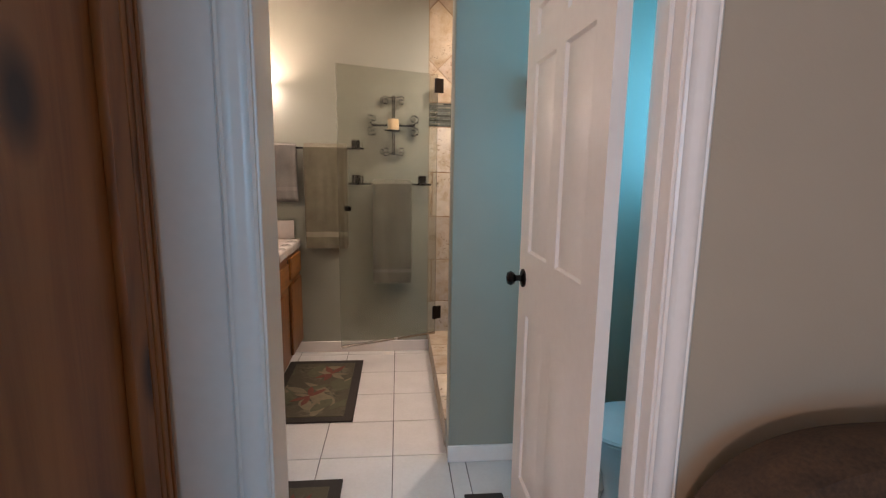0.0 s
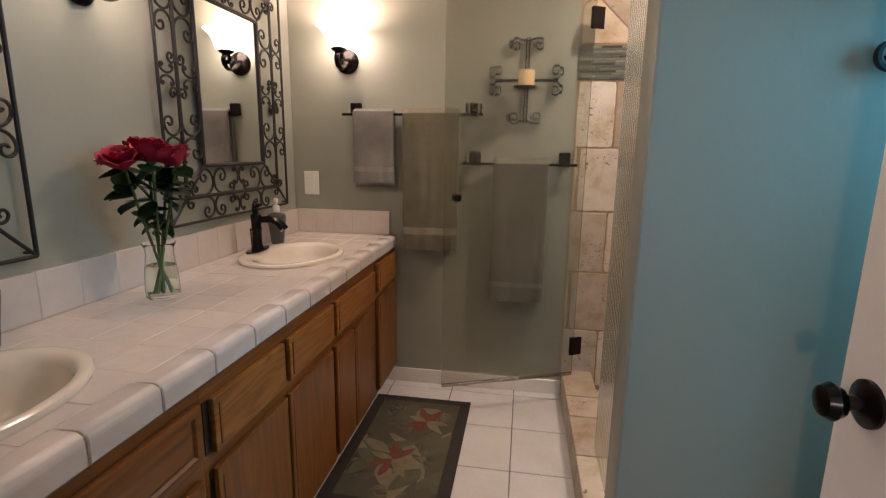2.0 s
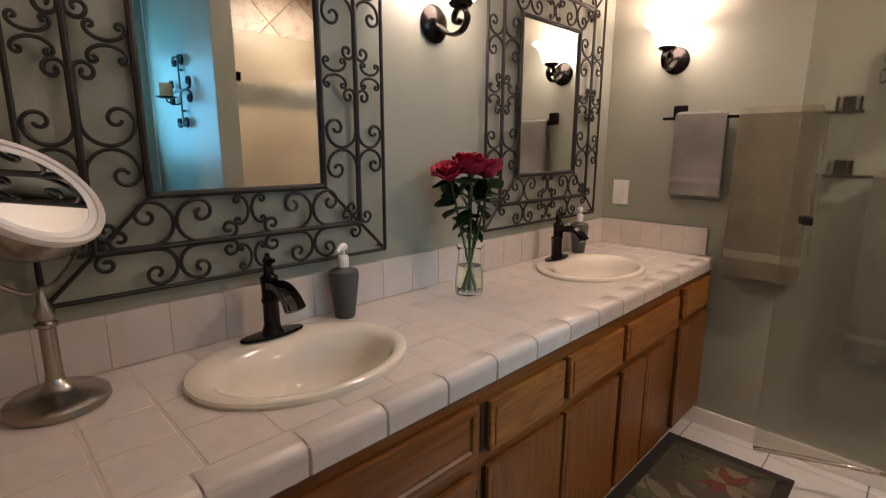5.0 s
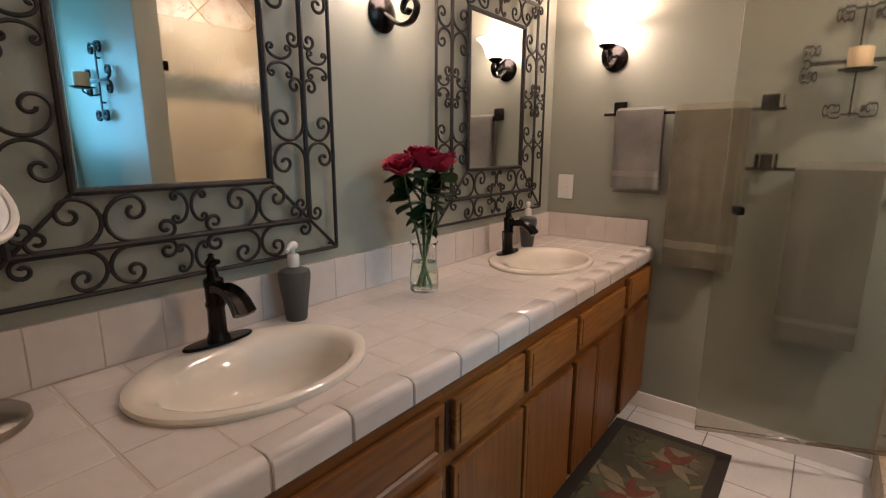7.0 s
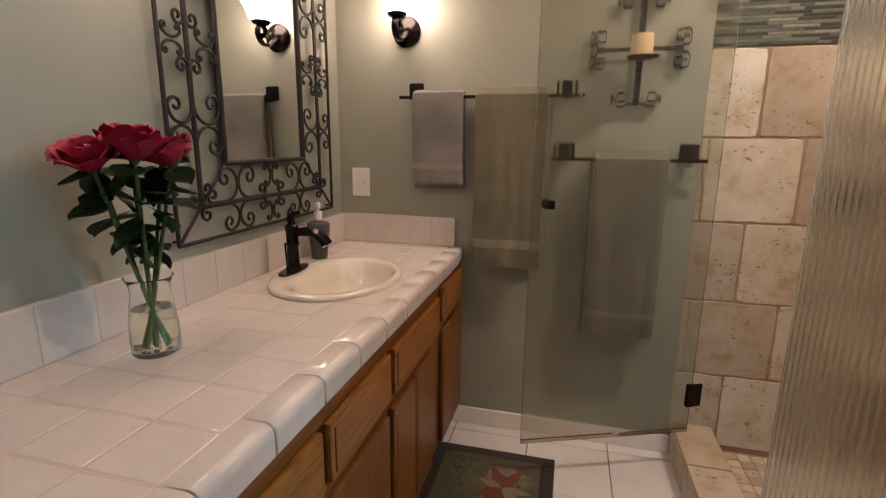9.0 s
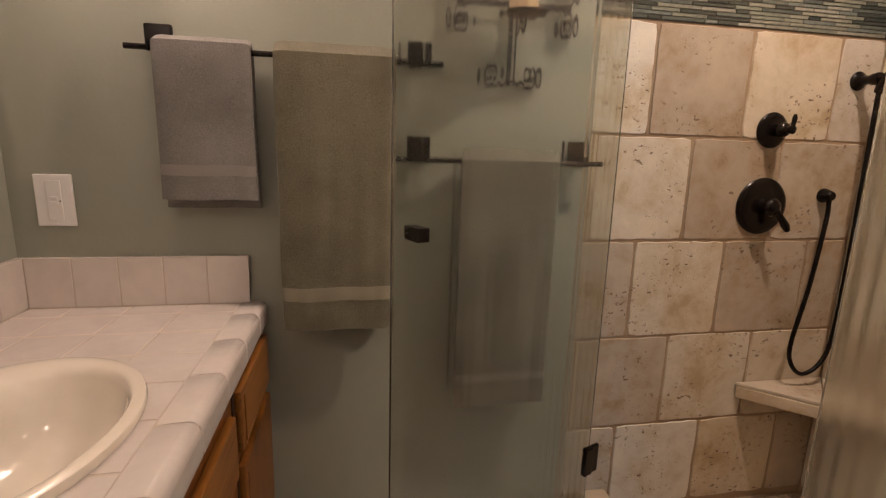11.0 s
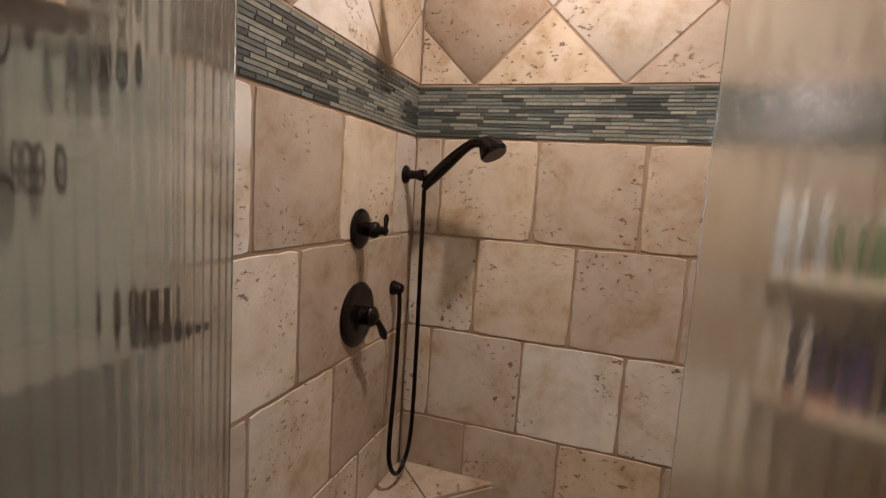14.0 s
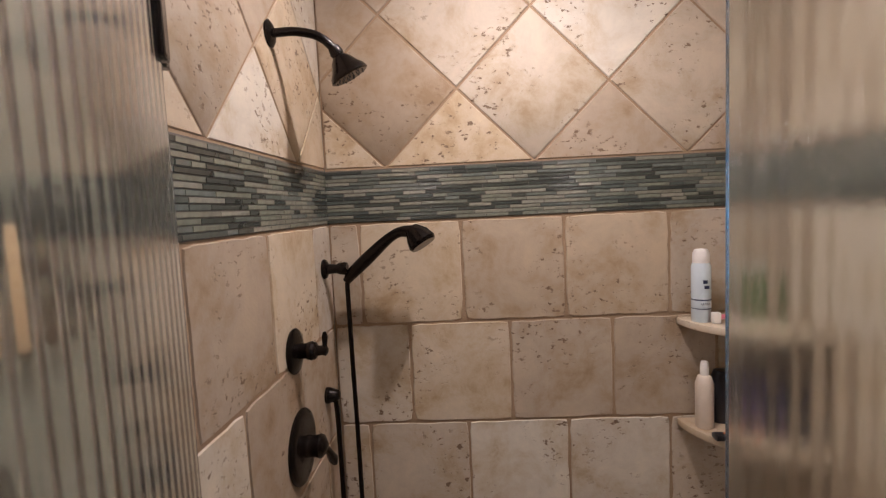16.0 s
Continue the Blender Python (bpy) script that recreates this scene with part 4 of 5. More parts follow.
def candle_sconce(x, y, z, label):
    """A flat iron cross on the wall, each end split in two curls, with a drip plate and a pillar candle."""
    t = thing("candle_sconce", (x, y, z), label, "sconce", "iron candle sconces")
    Y = -0.022
    part("stem", block((-0.008, Y - 0.004, -0.215), (0.008, Y + 0.003, 0.205), 0.001), M_IRON, t, smooth=False, local=True)
    part("arm", block((-0.16, Y - 0.0085, -0.012), (0.16, Y - 0.0045, 0.004), 0.001), M_IRON, t, smooth=False, local=True)
    part("standoff", tube([(0, 0, 0.12), (0, Y, 0.12)], 0.006, 8), M_IRON, t, local=True)
    part("standoff", tube([(0, 0, -0.12), (0, Y, -0.12)], 0.006, 8), M_IRON, t, local=True)

    def curl(cx, cz, a0, spin, lead):
        """A flat ribbon that leaves the bar at lead and rolls up round its centre."""
        pts = [lead]
        for i in range(31):
            a = math.radians(a0) + spin * math.radians(480) * i / 30
            r = 0.036 - 0.027 * (i / 30) ** 0.9
            pts.append((cx + r * math.cos(a), cz + r * math.sin(a)))
        n = len(pts) - 1
        bm = bmesh.new()
        rings = []
        for i, (qx, qz) in enumerate(pts):
            e = (Vector(pts[min(i + 1, n)]) - Vector(pts[max(i - 1, 0)])).normalized()
            nx, nz = -e.y * 0.0035, e.x * 0.0035
            rings.append([bm.verts.new((qx + sx * nx, Y + yy, qz + sx * nz)) for sx, yy in ((-1, -0.009), (1, -0.009), (1, 0.006), (-1, 0.006))])
        ring_faces(bm, rings)
        bm.faces.new(rings[0])
        bm.faces.new(rings[-1])
        bmesh.ops.recalc_face_normals(bm, faces=bm.faces[:])
        part("curl", bm, M_IRON, t, local=True)

    for s in (-1, 1):
        flip = (lambda a: a) if s > 0 else (lambda a: 180 - a)
        curl(s * 0.056, 0.168, flip(140), -s, (0.0, 0.188))
        curl(s * 0.056, -0.186, flip(215), s, (0.0, -0.20))
        curl(s * 0.150, 0.042, flip(-75), s, (s * 0.135, 0.0))
        curl(s * 0.150, -0.050, flip(75), -s, (s * 0.135, -0.008))
    part("bracket", tube(smooth_path([(0, Y, -0.075), (0, -0.055, -0.085), (0, -0.098, -0.072), (0, -0.105, -0.052)], 4), 0.0045, 8), M_IRON, t, local=True)
    part("drip_plate", lathe([(0.0, -0.052), (0.040, -0.052), (0.058, -0.045), (0.060, -0.042), (0.056, -0.043), (0.038, -0.049), (0.0, -0.049)], 28, (0, -0.105, 0)), M_IRON, t, local=True)
    c = part("candle", lathe([(0.0, -0.049), (0.0375, -0.049), (0.0385, -0.045), (0.0385, 0.030), (0.036, 0.034), (0.030, 0.031), (0.010, 0.027), (0.0, 0.027)], 28, (0, -0.105, 0)), M_CANDLE, t, "marbled orange and cream pillar candle", local=True)
    part("wick", tube([(0, -0.105, 0.026), (0.001, -0.105, 0.036)], 0.0012, 6), M_DARK_AND_SHADOW, c, local=True)
    return t


candle_sconce(0.340, YF, 1.722, "black iron cross candle sconce hung on the sage wall")
candle_sconce(1.115, PY0, 1.745, "black iron cross candle sconce hung on the blue-lit partition")


def wall_sconce(place, rz, label, lit=M_SHADE):
    """An upward bell shade on a scrolled bronze arm and a round wall plate."""
    t = thing("wall_sconce", (0, 0, 0), label, "wall lamp", "lit wall sconces")
    t.matrix_world = Matrix.Translation(place) @ pose(0, 0, 0, 0, 0, rz)
    plate = tube([(0, 0, 0), (0, -0.006, 0), (0, -0.012, 0), (0, -0.020, 0), (0, -0.028, 0)], [0.062, 0.064, 0.058, 0.040, 0.018], 28)
    part("wall_plate", plate, M_BRONZE, t, local=True)
    arm = smooth_path([(-0.018, 0.0), (-0.050, -0.026), (-0.092, -0.048), (-0.138, -0.040), (-0.160, -0.004), (-0.140, 0.028), (-0.108, 0.022), (-0.100, -0.004), (-0.118, -0.016), (-0.130, -0.004)], 5)
    ribbon = bmesh.new()
    rings = []
    for i, p in enumerate(arm):
        q = (arm[min(i + 1, len(arm) - 1)] - arm[max(i - 1, 0)]).normalized()
        w = 0.015 - 0.004 * i / len(arm)
        rings.append([ribbon.verts.new((x, p.x - q.y * v, p.y + q.x * v)) for x, v in ((-w, -0.003), (-w * 0.7, -0.006), (w * 0.7, -0.006), (w, -0.003), (w, 0.003), (w * 0.7, 0.006), (-w * 0.7, 0.006), (-w, 0.003))])
    ring_faces(ribbon, rings)
    ribbon.faces.new(rings[0])
    ribbon.faces.new(rings[-1])
    bmesh.ops.recalc_face_normals(ribbon, faces=ribbon.faces[:])
    part("scroll_arm", ribbon, M_BRONZE, t, local=True)
    part("shade_cup", lathe([(0.0, 0.026), (0.018, 0.027), (0.034, 0.034), (0.042, 0.046), (0.040, 0.050), (0.014, 0.040), (0.0, 0.038)], 24, (0, -0.130, 0)), M_BRONZE, t, local=True)
    bell = [(0.014, 0.042), (0.036, 0.043), (0.050, 0.056), (0.058, 0.078), (0.066, 0.102), (0.080, 0.126), (0.098, 0.143), (0.108, 0.150), (0.105, 0.151), (0.095, 0.146), (0.076, 0.128), (0.062, 0.103), (0.054, 0.078), (0.046, 0.058), (0.032, 0.047), (0.014, 0.046)]
    bm = bmesh.new()
    n = 36
    rings = [[bm.verts.new((r * math.cos(2 * math.pi * i / n), -0.130 + r * math.sin(2 * math.pi * i / n), z)) for i in range(n)] for r, z in bell]
    ring_faces(bm, rings, True)
    bmesh.ops.recalc_face_normals(bm, faces=bm.faces[:])
    part("shade", bm, lit, t, "glowing white bell glass shade", local=True)
    return t


wall_sconce((-0.617, YF, 1.825), 0, "bronze wall sconce with a glowing white bell shade")
wall_sconce((-0.617, YD1, 1.825), 180, "bronze wall sconce with a dim white bell shade", M_SHADE_DIM)
wall_sconce((XL, 2.40, 1.825), 90, "bronze wall sconce with a glowing white bell shade")


# ---- towels ----
def towel_bar(x0, x1, z, label):
    t = thing("towel_bar", ((x0 + x1) / 2, YF, z), label, "towel bar", "bronze towel bars")
    for x in (x0, x1):
        r = part("rosette", block((x - 0.033, YF - 0.014, z - 0.002), (x + 0.033, YF, z + 0.064), 0.006, 2), M_BRONZE, t, "square bronze rosette")
        part("post", block((x - 0.011, YF - 0.066, z - 0.009), (x + 0.011, YF - 0.010, z + 0.020), 0.003, 2), M_BRONZE, r)
    part("bar", tube([(x0 - 0.062, YF - 0.057, z), (x1 + 0.062, YF - 0.057, z)], 0.0072, 12), M_BRONZE, t)
    return t


towel_bar(-0.572, 0.075, 1.548, "dark bronze towel bar with square rosettes")
towel_bar(0.080, 0.557, 1.297, "dark bronze towel bar with square rosettes")


def drape(x0, x1, zbar, front, back, thick, seed, s0=0.0, s1=1.0, grow=0.0, bulge=0.0):
    """Cloth hung over a bar: a thick strip from the back hem over the bar to the front hem, rippled along its width."""
    yb = YF - 0.057
    r = 0.010 + thick / 2
    path = [(yb + r, z) for z in np.linspace(back, zbar, 10)]
    path += [(yb + r * math.cos(a), zbar + r * math.sin(a)) for a in np.linspace(0, math.pi, 8)[1:-1]]
    path += [(yb - r, z) for z in np.linspace(zbar, front, 22)]
    lens = np.cumsum([0] + [math.dist(a, b) for a, b in zip(path, path[1:])])
    lens /= lens[-1]
    count = 38 if s1 - s0 > 0.9 else 8
    keep = [((float(np.interp(s, lens, [p[0] for p in path])), float(np.interp(s, lens, [p[1] for p in path]))), s) for s in np.linspace(s0, s1, count)]
    nx = 36
    bm = bmesh.new()
    rings = []
    for i in range(nx + 1):
        u = i / nx
        x = x0 + (x1 - x0) * u
        ring_o, ring_i = [], []
        for j, ((y, z), s) in enumerate(keep):
            q = (y, z)
            a, b = keep[max(j - 1, 0)][0], keep[min(j + 1, len(keep) - 1)][0]
            e = Vector((b[0] - a[0], b[1] - a[1])).normalized()
            n = Vector((-e.y, e.x))
            drop = max(0.0, zbar - z)
            rip = 0.014 * min(1, drop * 3) * (noise.noise(Vector((x * 9 + seed, z * 1.2, seed))) + 0.6 * noise.noise(Vector((x * 22 + seed, z * 2.5, 3.0))))
            rip -= bulge * min(1, drop * 2) * math.sin(math.pi * u)
            hem = 0.004 * noise.noise(Vector((x * 11, seed, 7.0))) * min(1, drop * 3)
            wide = (u - 0.5) * 0.02 * min(1, drop * 2) * noise.noise(Vector((z * 3, seed, 1.0)))
            edge = min(1.0, min(u, 1 - u) * 14)
            h = (thick / 2 + grow) * (0.45 + 0.55 * math.sqrt(edge))
            sign = 1 if y < yb else 0.4
            ring_o.append(bm.verts.new((x + wide, min(y - n.x * h + rip * sign, YF - 0.003), z - n.y * h + hem)))
            ring_i.append(bm.verts.new((x + wide, min(y + n.x * h + rip * sign, YF - 0.003), z + n.y * h + hem)))
        rings.append(ring_o + ring_i[::-1])
    ring_faces(bm, rings)
    bm.faces.new(rings[0])
    bm.faces.new(rings[-1])
    bmesh.ops.recalc_face_normals(bm, faces=bm.faces[:])
    return bm


def towel(x0, x1, zbar, front, back, thick, seed, cloth, band, label, bands, bulge=0.0):
    bm = drape(x0, x1, zbar, front, back, thick, seed, bulge=bulge)
    t = thing("towel", ((x0 + x1) / 2, YF - 0.057, front), label, "towel", "towels on the bars")
    part("cloth", bm, cloth, t)
    for a, b in bands:
        total = (zbar - back) + math.pi * (0.010 + thick / 2) + (zbar - front)
        part("woven_band", drape(x0 + 0.001, x1 - 0.001, zbar, front, back, thick, seed, 1 - (b - front) / total, 1 - (a - front) / total, 0.0016, bulge), band, t, "flat woven band near the hem")
    return t


towel(-0.568, -0.345, 1.549, 1.185, 1.160, 0.020, 1.0, M_GREYTOWEL, M_GREYBAND, "folded grey terry hand towel over the bar", [(1.245, 1.272)])
towel(-0.292, 0.010, 1.549, 0.828, 0.86, 0.026, 5.0, M_TAUPETOWEL, M_TAUPEBAND, "folded taupe terry bath towel hanging long", [(0.912, 0.950)], 0.006)
towel(0.196, 0.478, 1.298, 0.566, 0.60, 0.026, 9.0, M_SAGETOWEL, M_GREYBAND, "folded light grey bath towel behind the glass door", [(0.645, 0.670)], 0.004)

plate = thing("wall_switch", (-0.848, YF, 1.105), "white wall plate with a safety outlet above the backsplash", "outlet")
part("cover", block((-0.893, YF - 0.007, 1.105), (-0.805, YF, 1.238), 0.003, 2), M_PLASTIC, plate)
o = part("receptacle", block((-0.866, YF - 0.0095, 1.120), (-0.831, YF - 0.006, 1.223), 0.002, 2), M_PLASTIC, plate)
for z in (1.162, 1.174):
    part("button", block((-0.858, YF - 0.0115, z), (-0.839, YF - 0.009, z + 0.008), 0.001), M_PLASTIC, o, smooth=False)
part("indicator", block((-0.836, YF - 0.0105, 1.168), (-0.833, YF - 0.0094, 1.172)), M_DARK_AND_SHADOW, o, smooth=False)
for z in (1.112, 1.229):
    part("screw", tube([(-0.8485, YF - 0.0078, z), (-0.8485, YF - 0.0065, z)], 0.003, 8), M_PLASTIC, plate)


# ---- on the counter ----
def soap(x, y, label):
    t = thing("soap_dispenser", (x, y, ZC), label, "soap dispenser", "soap dispensers beside the faucets")
    part("bottle", lathe([(0.0, 0), (0.029, 0.0), (0.031, 0.004), (0.037, 0.06), (0.0445, 0.115), (0.046, 0.135), (0.043, 0.147), (0.030, 0.153), (0.014, 0.156), (0.013, 0.160), (0.0, 0.160)], 32, (x, y, ZC)), M_PUMP, t)
    part("collar", lathe([(0.0, 0.158), (0.0155, 0.158), (0.0165, 0.161), (0.0165, 0.190), (0.014, 0.194), (0.006, 0.196), (0.006, 0.212), (0.0, 0.212)], 24, (x, y, ZC)), M_PLASTIC, t, "white plastic pump collar")
    part("pump_head", tube(smooth_path([(x - 0.008, y + 0.012, ZC + 0.217), (x, y, ZC + 0.220), (x + 0.012, y - 0.018, ZC + 0.219), (x + 0.022, y - 0.034, ZC + 0.210)], 4), [0.009, 0.0115, 0.012, 0.012, 0.0115, 0.011, 0.010, 0.009, 0.008, 0.007, 0.0065, 0.006, 0.0055], 12), M_PLASTIC, t, "white plastic pump spout")
    return t


soap(-0.876, 1.943, "grey pump soap bottle with a white spout")
soap(-0.866, 3.330, "grey pump soap bottle with a white spout")

VX, VY = -0.772, 2.402
vase = thing("flower_vase", (VX, VY, ZC), "clear glass vase of water with green stems", "vase")
outer = [(0.0, 0.0), (0.046, 0.0), (0.050, 0.006), (0.0505, 0.03), (0.049, 0.075), (0.043, 0.118), (0.040, 0.140), (0.042, 0.160), (0.049, 0.174), (0.050, 0.176)]
inner = [(0.0475, 0.174), (0.040, 0.160), (0.0378, 0.140), (0.041, 0.118), (0.047, 0.075), (0.048, 0.03), (0.046, 0.012), (0.0, 0.010)]
v = part("glass", lathe(outer + inner, 40, (VX, VY, ZC)), M_CLEAR, vase)
v.visible_shadow = False
w = part("water", lathe([(0.0, 0.0115), (0.0455, 0.0135), (0.0472, 0.03), (0.0462, 0.075), (0.0425, 0.105), (0.0, 0.105)], 40, (VX, VY, ZC)), M_WATER, vase)
w.visible_shadow = False


def petal_mesh(count, r, h, lean, layer):
    """One cupped rose petal of a given layer."""
    bm = bmesh.new()
    wide = 2 * math.pi / count * 0.80
    grid = []
    for u in range(7):
        s = u / 6 - 0.5
        row = []
        for k in range(6):
            t = k / 5
            rr = r * (0.35 + 0.75 * math.sin(t * 1.5)) + lean * 0.018 * t * t + 0.004 * (t > 0.9) * (layer > 1)
            zz = h * t * (1 - 0.30 * (2 * s) ** 2 * t) - 0.004 * (t > 0.9) * (layer > 2)
            aa = wide * s * (0.55 + 0.75 * t)
            row.append(bm.verts.new((rr * math.cos(aa), rr * math.sin(aa), zz)))
        grid.append(row)
    for p, q in zip(grid, grid[1:]):
        for k in range(5):
            bm.faces.new((p[k], q[k], q[k + 1], p[k + 1]))
    return bm


LAYERS = ((3, 0.008, 0.034, -0.12), (4, 0.014, 0.037, -0.05), (5, 0.019, 0.037, 0.0), (5, 0.0235, 0.037, 0.05), (5, 0.027, 0.034, 0.15))
PETALS = [mesh("petal", petal_mesh(*row, i), M_PETAL) for i, row in enumerate(LAYERS)]


def leaf_mesh(seed):
    rnd = random.Random(seed)
    bm = bmesh.new()
    rows = []
    for i in range(9):
        t = i / 8
        w = 0.021 * math.sin(math.pi * min(1, t * 0.96 + 0.04)) ** 0.8 * (1 + 0.06 * (i % 2))
        rows.append([bm.verts.new((t * 0.058, s * w, -0.012 * t * t + 0.006 * abs(s))) for s in (-1, -0.5, 0, 0.5, 1)])
    for p, q in zip(rows, rows[1:]):
        for k in range(4):
            bm.faces.new((p[k], q[k], q[k + 1], p[k + 1]))
    bmesh.ops.solidify(bm, geom=bm.faces[:], thickness=0.0006)
    return bm


LEAF = mesh("leaf", leaf_mesh(1), M_LEAF)
HEART = mesh("bloom", lathe([(0.0, 0.002), (0.009, 0.006), (0.012, 0.018), (0.007, 0.031), (0.0, 0.033)], 12), M_PETAL)
rnd = random.Random(12)
ROSES = [(-0.070, -0.030, 0.440, 24), (-0.030, -0.072, 0.445, 20), (-0.015, 0.006, 0.478, 0), (0.034, -0.032, 0.462, 14), (0.058, 0.038, 0.452, 24), (0.002, 0.070, 0.452, 20)]
for i, (dx, dy, h, lean) in enumerate(ROSES):
    t = thing("rose", (VX + dx * 0.1, VY + dy * 0.1, ZC + 0.016), "long-stemmed red rose with dark green leaves in the vase", "flower", "bouquet of red roses")
    foot = (-dx * 0.36, -dy * 0.36, 0.0)
    path = smooth_path([foot, (dx * 0.06, dy * 0.06, 0.13), (dx * 0.55, dy * 0.55, 0.29), (dx * 0.9, dy * 0.9, h - 0.04)], 5)
    part("stem", tube(path, 0.0042, 6), M_STEM, t, local=True)
    b = piece("bloom", HEART, t, pose(dx * 0.92, dy * 0.92, h - 0.050, -dy / 0.08 * lean, dx / 0.08 * lean, 47 * i) @ Matrix.Diagonal((1.68, 1.68, 1.5, 1)))
    for layer, (count, r, hh, ln) in enumerate(LAYERS):
        for k in range(count):
            piece("petal", PETALS[layer], b, pose(0, 0, 0, 0, rnd.uniform(-5, 5), 360 * (k + 0.5 * (layer % 2)) / count + rnd.uniform(-9, 9)) @ Matrix.Diagonal((1, 1, rnd.uniform(0.94, 1.06), 1)))
    part("sepals", lathe([(0.0, h - 0.060), (0.006, h - 0.059), (0.014, h - 0.047), (0.020, h - 0.036), (0.0, h - 0.042)], 10, (dx * 0.92, dy * 0.92, 0)), M_STEM, t, local=True)
    for k in range(8):
        q = path[min(8 + k, len(path) - 2)]
        a = 75 * k + 40 * i + rnd.uniform(-20, 20)
        piece("leaf", LEAF, t, Matrix.Translation(q) @ pose(0, 0, 0, rnd.uniform(-25, 25), rnd.uniform(-25, 45), a) @ Matrix.Diagonal((1.35, 1.4, 1, 1)))

# make-up mirror
mx, my = -0.826, 1.226
mm = thing("makeup_mirror", (mx, my, ZC), "brushed nickel standing make-up mirror with a round tilting head", "mirror")
part("foot", lathe([(0.0, 0), (0.086, 0), (0.090, 0.006), (0.088, 0.018), (0.074, 0.028), (0.040, 0.034), (0.024, 0.044), (0.016, 0.060), (0.0, 0.06)], 40, (mx, my, ZC)), M_NICKEL, mm)
part("pole", lathe([(0.0, 0.05), (0.0165, 0.055), (0.0150, 0.075), (0.0145, 0.165), (0.020, 0.169), (0.020, 0.175), (0.013, 0.179), (0.017, 0.188), (0.017, 0.197), (0.010, 0.212), (0.006, 0.246), (0.0, 0.246)], 24, (mx, my, ZC)), M_NICKEL, mm)
HN = Vector((0.56, 0.46, 0.69)).normalized()
HC = Vector((0.0, 0.0, 0.425))
head = part("head", lathe([(0.0, -0.075), (0.062, -0.073), (0.090, -0.062), (0.104, -0.040), (0.111, -0.004), (0.112, 0.004), (0.100, 0.006), (0.0, 0.006)], 48), M_NICKEL, mm, "deep round nickel mirror head tilted upward", local=True)
head.matrix_basis = Matrix.Translation(HC) @ HN.to_track_quat("Z", "Y").to_matrix().to_4x4() @ Matrix.Diagonal((1.17, 1.17, 1.17, 1))
disc = part("mirror_face", lathe([(0.0, 0.0065), (0.088, 0.0065), (0.088, 0.008), (0.0, 0.008)], 48), M_MIRROR, head, local=True)
part("frosted_ring", lathe([(0.0885, 0.0065), (0.0885, 0.009), (0.101, 0.0095), (0.101, 0.0065)], 48), M_PORC, head, "frosted light ring", local=True)
part("lit_rim", lathe([(0.1015, 0.004), (0.1020, 0.013), (0.107, 0.0165), (0.113, 0.013), (0.1145, 0.006), (0.113, 0.001)], 48), M_PLASTIC, head, "pale rim round the face", local=True)
axis = Vector((-0.58, 0.55, 0.0)).normalized()
for s in (-1, 1):
    ends = [Vector((0, 0, 0.243)), axis * 0.045 * s + Vector((0, 0, 0.249)), axis * 0.115 * s + Vector((0, 0, 0.305)), axis * 0.138 * s + HC - HN * 0.02]
    part("yoke", tube(smooth_path(ends, 5), 0.0048, 8), M_NICKEL, mm, local=True)

# ---- mats ----
def mat(x0, y0, x1, y1, label):
    t = thing("bath_mat", ((x0 + x1) / 2, (y0 + y1) / 2, 0), label, "mat", "mats on the tile floor")
    part("border", block((x0, y0, 0.0), (x1, y1, 0.009), 0.004, 2), M_MATEDGE, t, "dark woven border")
    part("printed_field", block((x0 + 0.055, y0 + 0.055, 0.004), (x1 - 0.055, y1 - 0.055, 0.0115), 0.003, 2), M_FLORAL, t, "muted print of leaves and lilies")
    rnd = random.Random(int(100 * y1))

    def blade(cx, cy, ang, length, width, material, z):
        """A leaf or petal shape of the print, a hair above the pile."""
        bm = bmesh.new()
        ca, sa = math.cos(ang), math.sin(ang)
        outline = []
        for side, ks in ((1, range(0, 9)), (-1, range(7, 0, -1))):
            for k in ks:
                u = k / 8
                w = side * width * math.sin(math.pi * u) ** 0.8 * (1 - 0.35 * u) * (1 + 0.12 * math.sin(9 * u + cx * 30))
                px, py = cx + ca * u * length - sa * w, cy + sa * u * length + ca * w
                outline.append(bm.verts.new((min(max(px, x0 + 0.06), x1 - 0.06), min(max(py, y0 + 0.06), y1 - 0.06), z)))
        bm.faces.new(outline)
        bmesh.ops.recalc_face_normals(bm, faces=bm.faces[:])
        if bm.faces[0].normal.z < 0:
            bm.faces[0].normal_flip()
        ext = bmesh.ops.extrude_face_region(bm, geom=bm.faces[:])
        for g in ext["geom"]:
            if isinstance(g, bmesh.types.BMVert):
                g.co.z -= 0.0008
        part("print_shape", bm, material, t, smooth=False)

    layer = 0.0121
    for k in range(22):
        blade(rnd.uniform(x0 + 0.05, x1 - 0.10), rnd.uniform(y0 + 0.06, y1 - 0.12), rnd.uniform(0, 6.28), rnd.uniform(0.15, 0.28), rnd.uniform(0.03, 0.058), (M_PRINT_OLIVE, M_PRINT_BEIGE, M_PRINT_OLIVE, M_PRINT_BEIGE)[k % 4], layer)
        layer += 0.00006
    for fx_, fy_ in ((0.45, 0.35), (0.62, 0.72)):
        cx, cy = x0 + (x1 - x0) * fx_, y0 + (y1 - y0) * fy_
        for k in range(7):
            blade(cx, cy, k * 0.9 + rnd.uniform(-0.2, 0.2), rnd.uniform(0.10, 0.16), 0.024, M_PRINT_RUST if k % 3 else M_PRINT_BEIGE, layer)
            layer += 0.00006
    return t


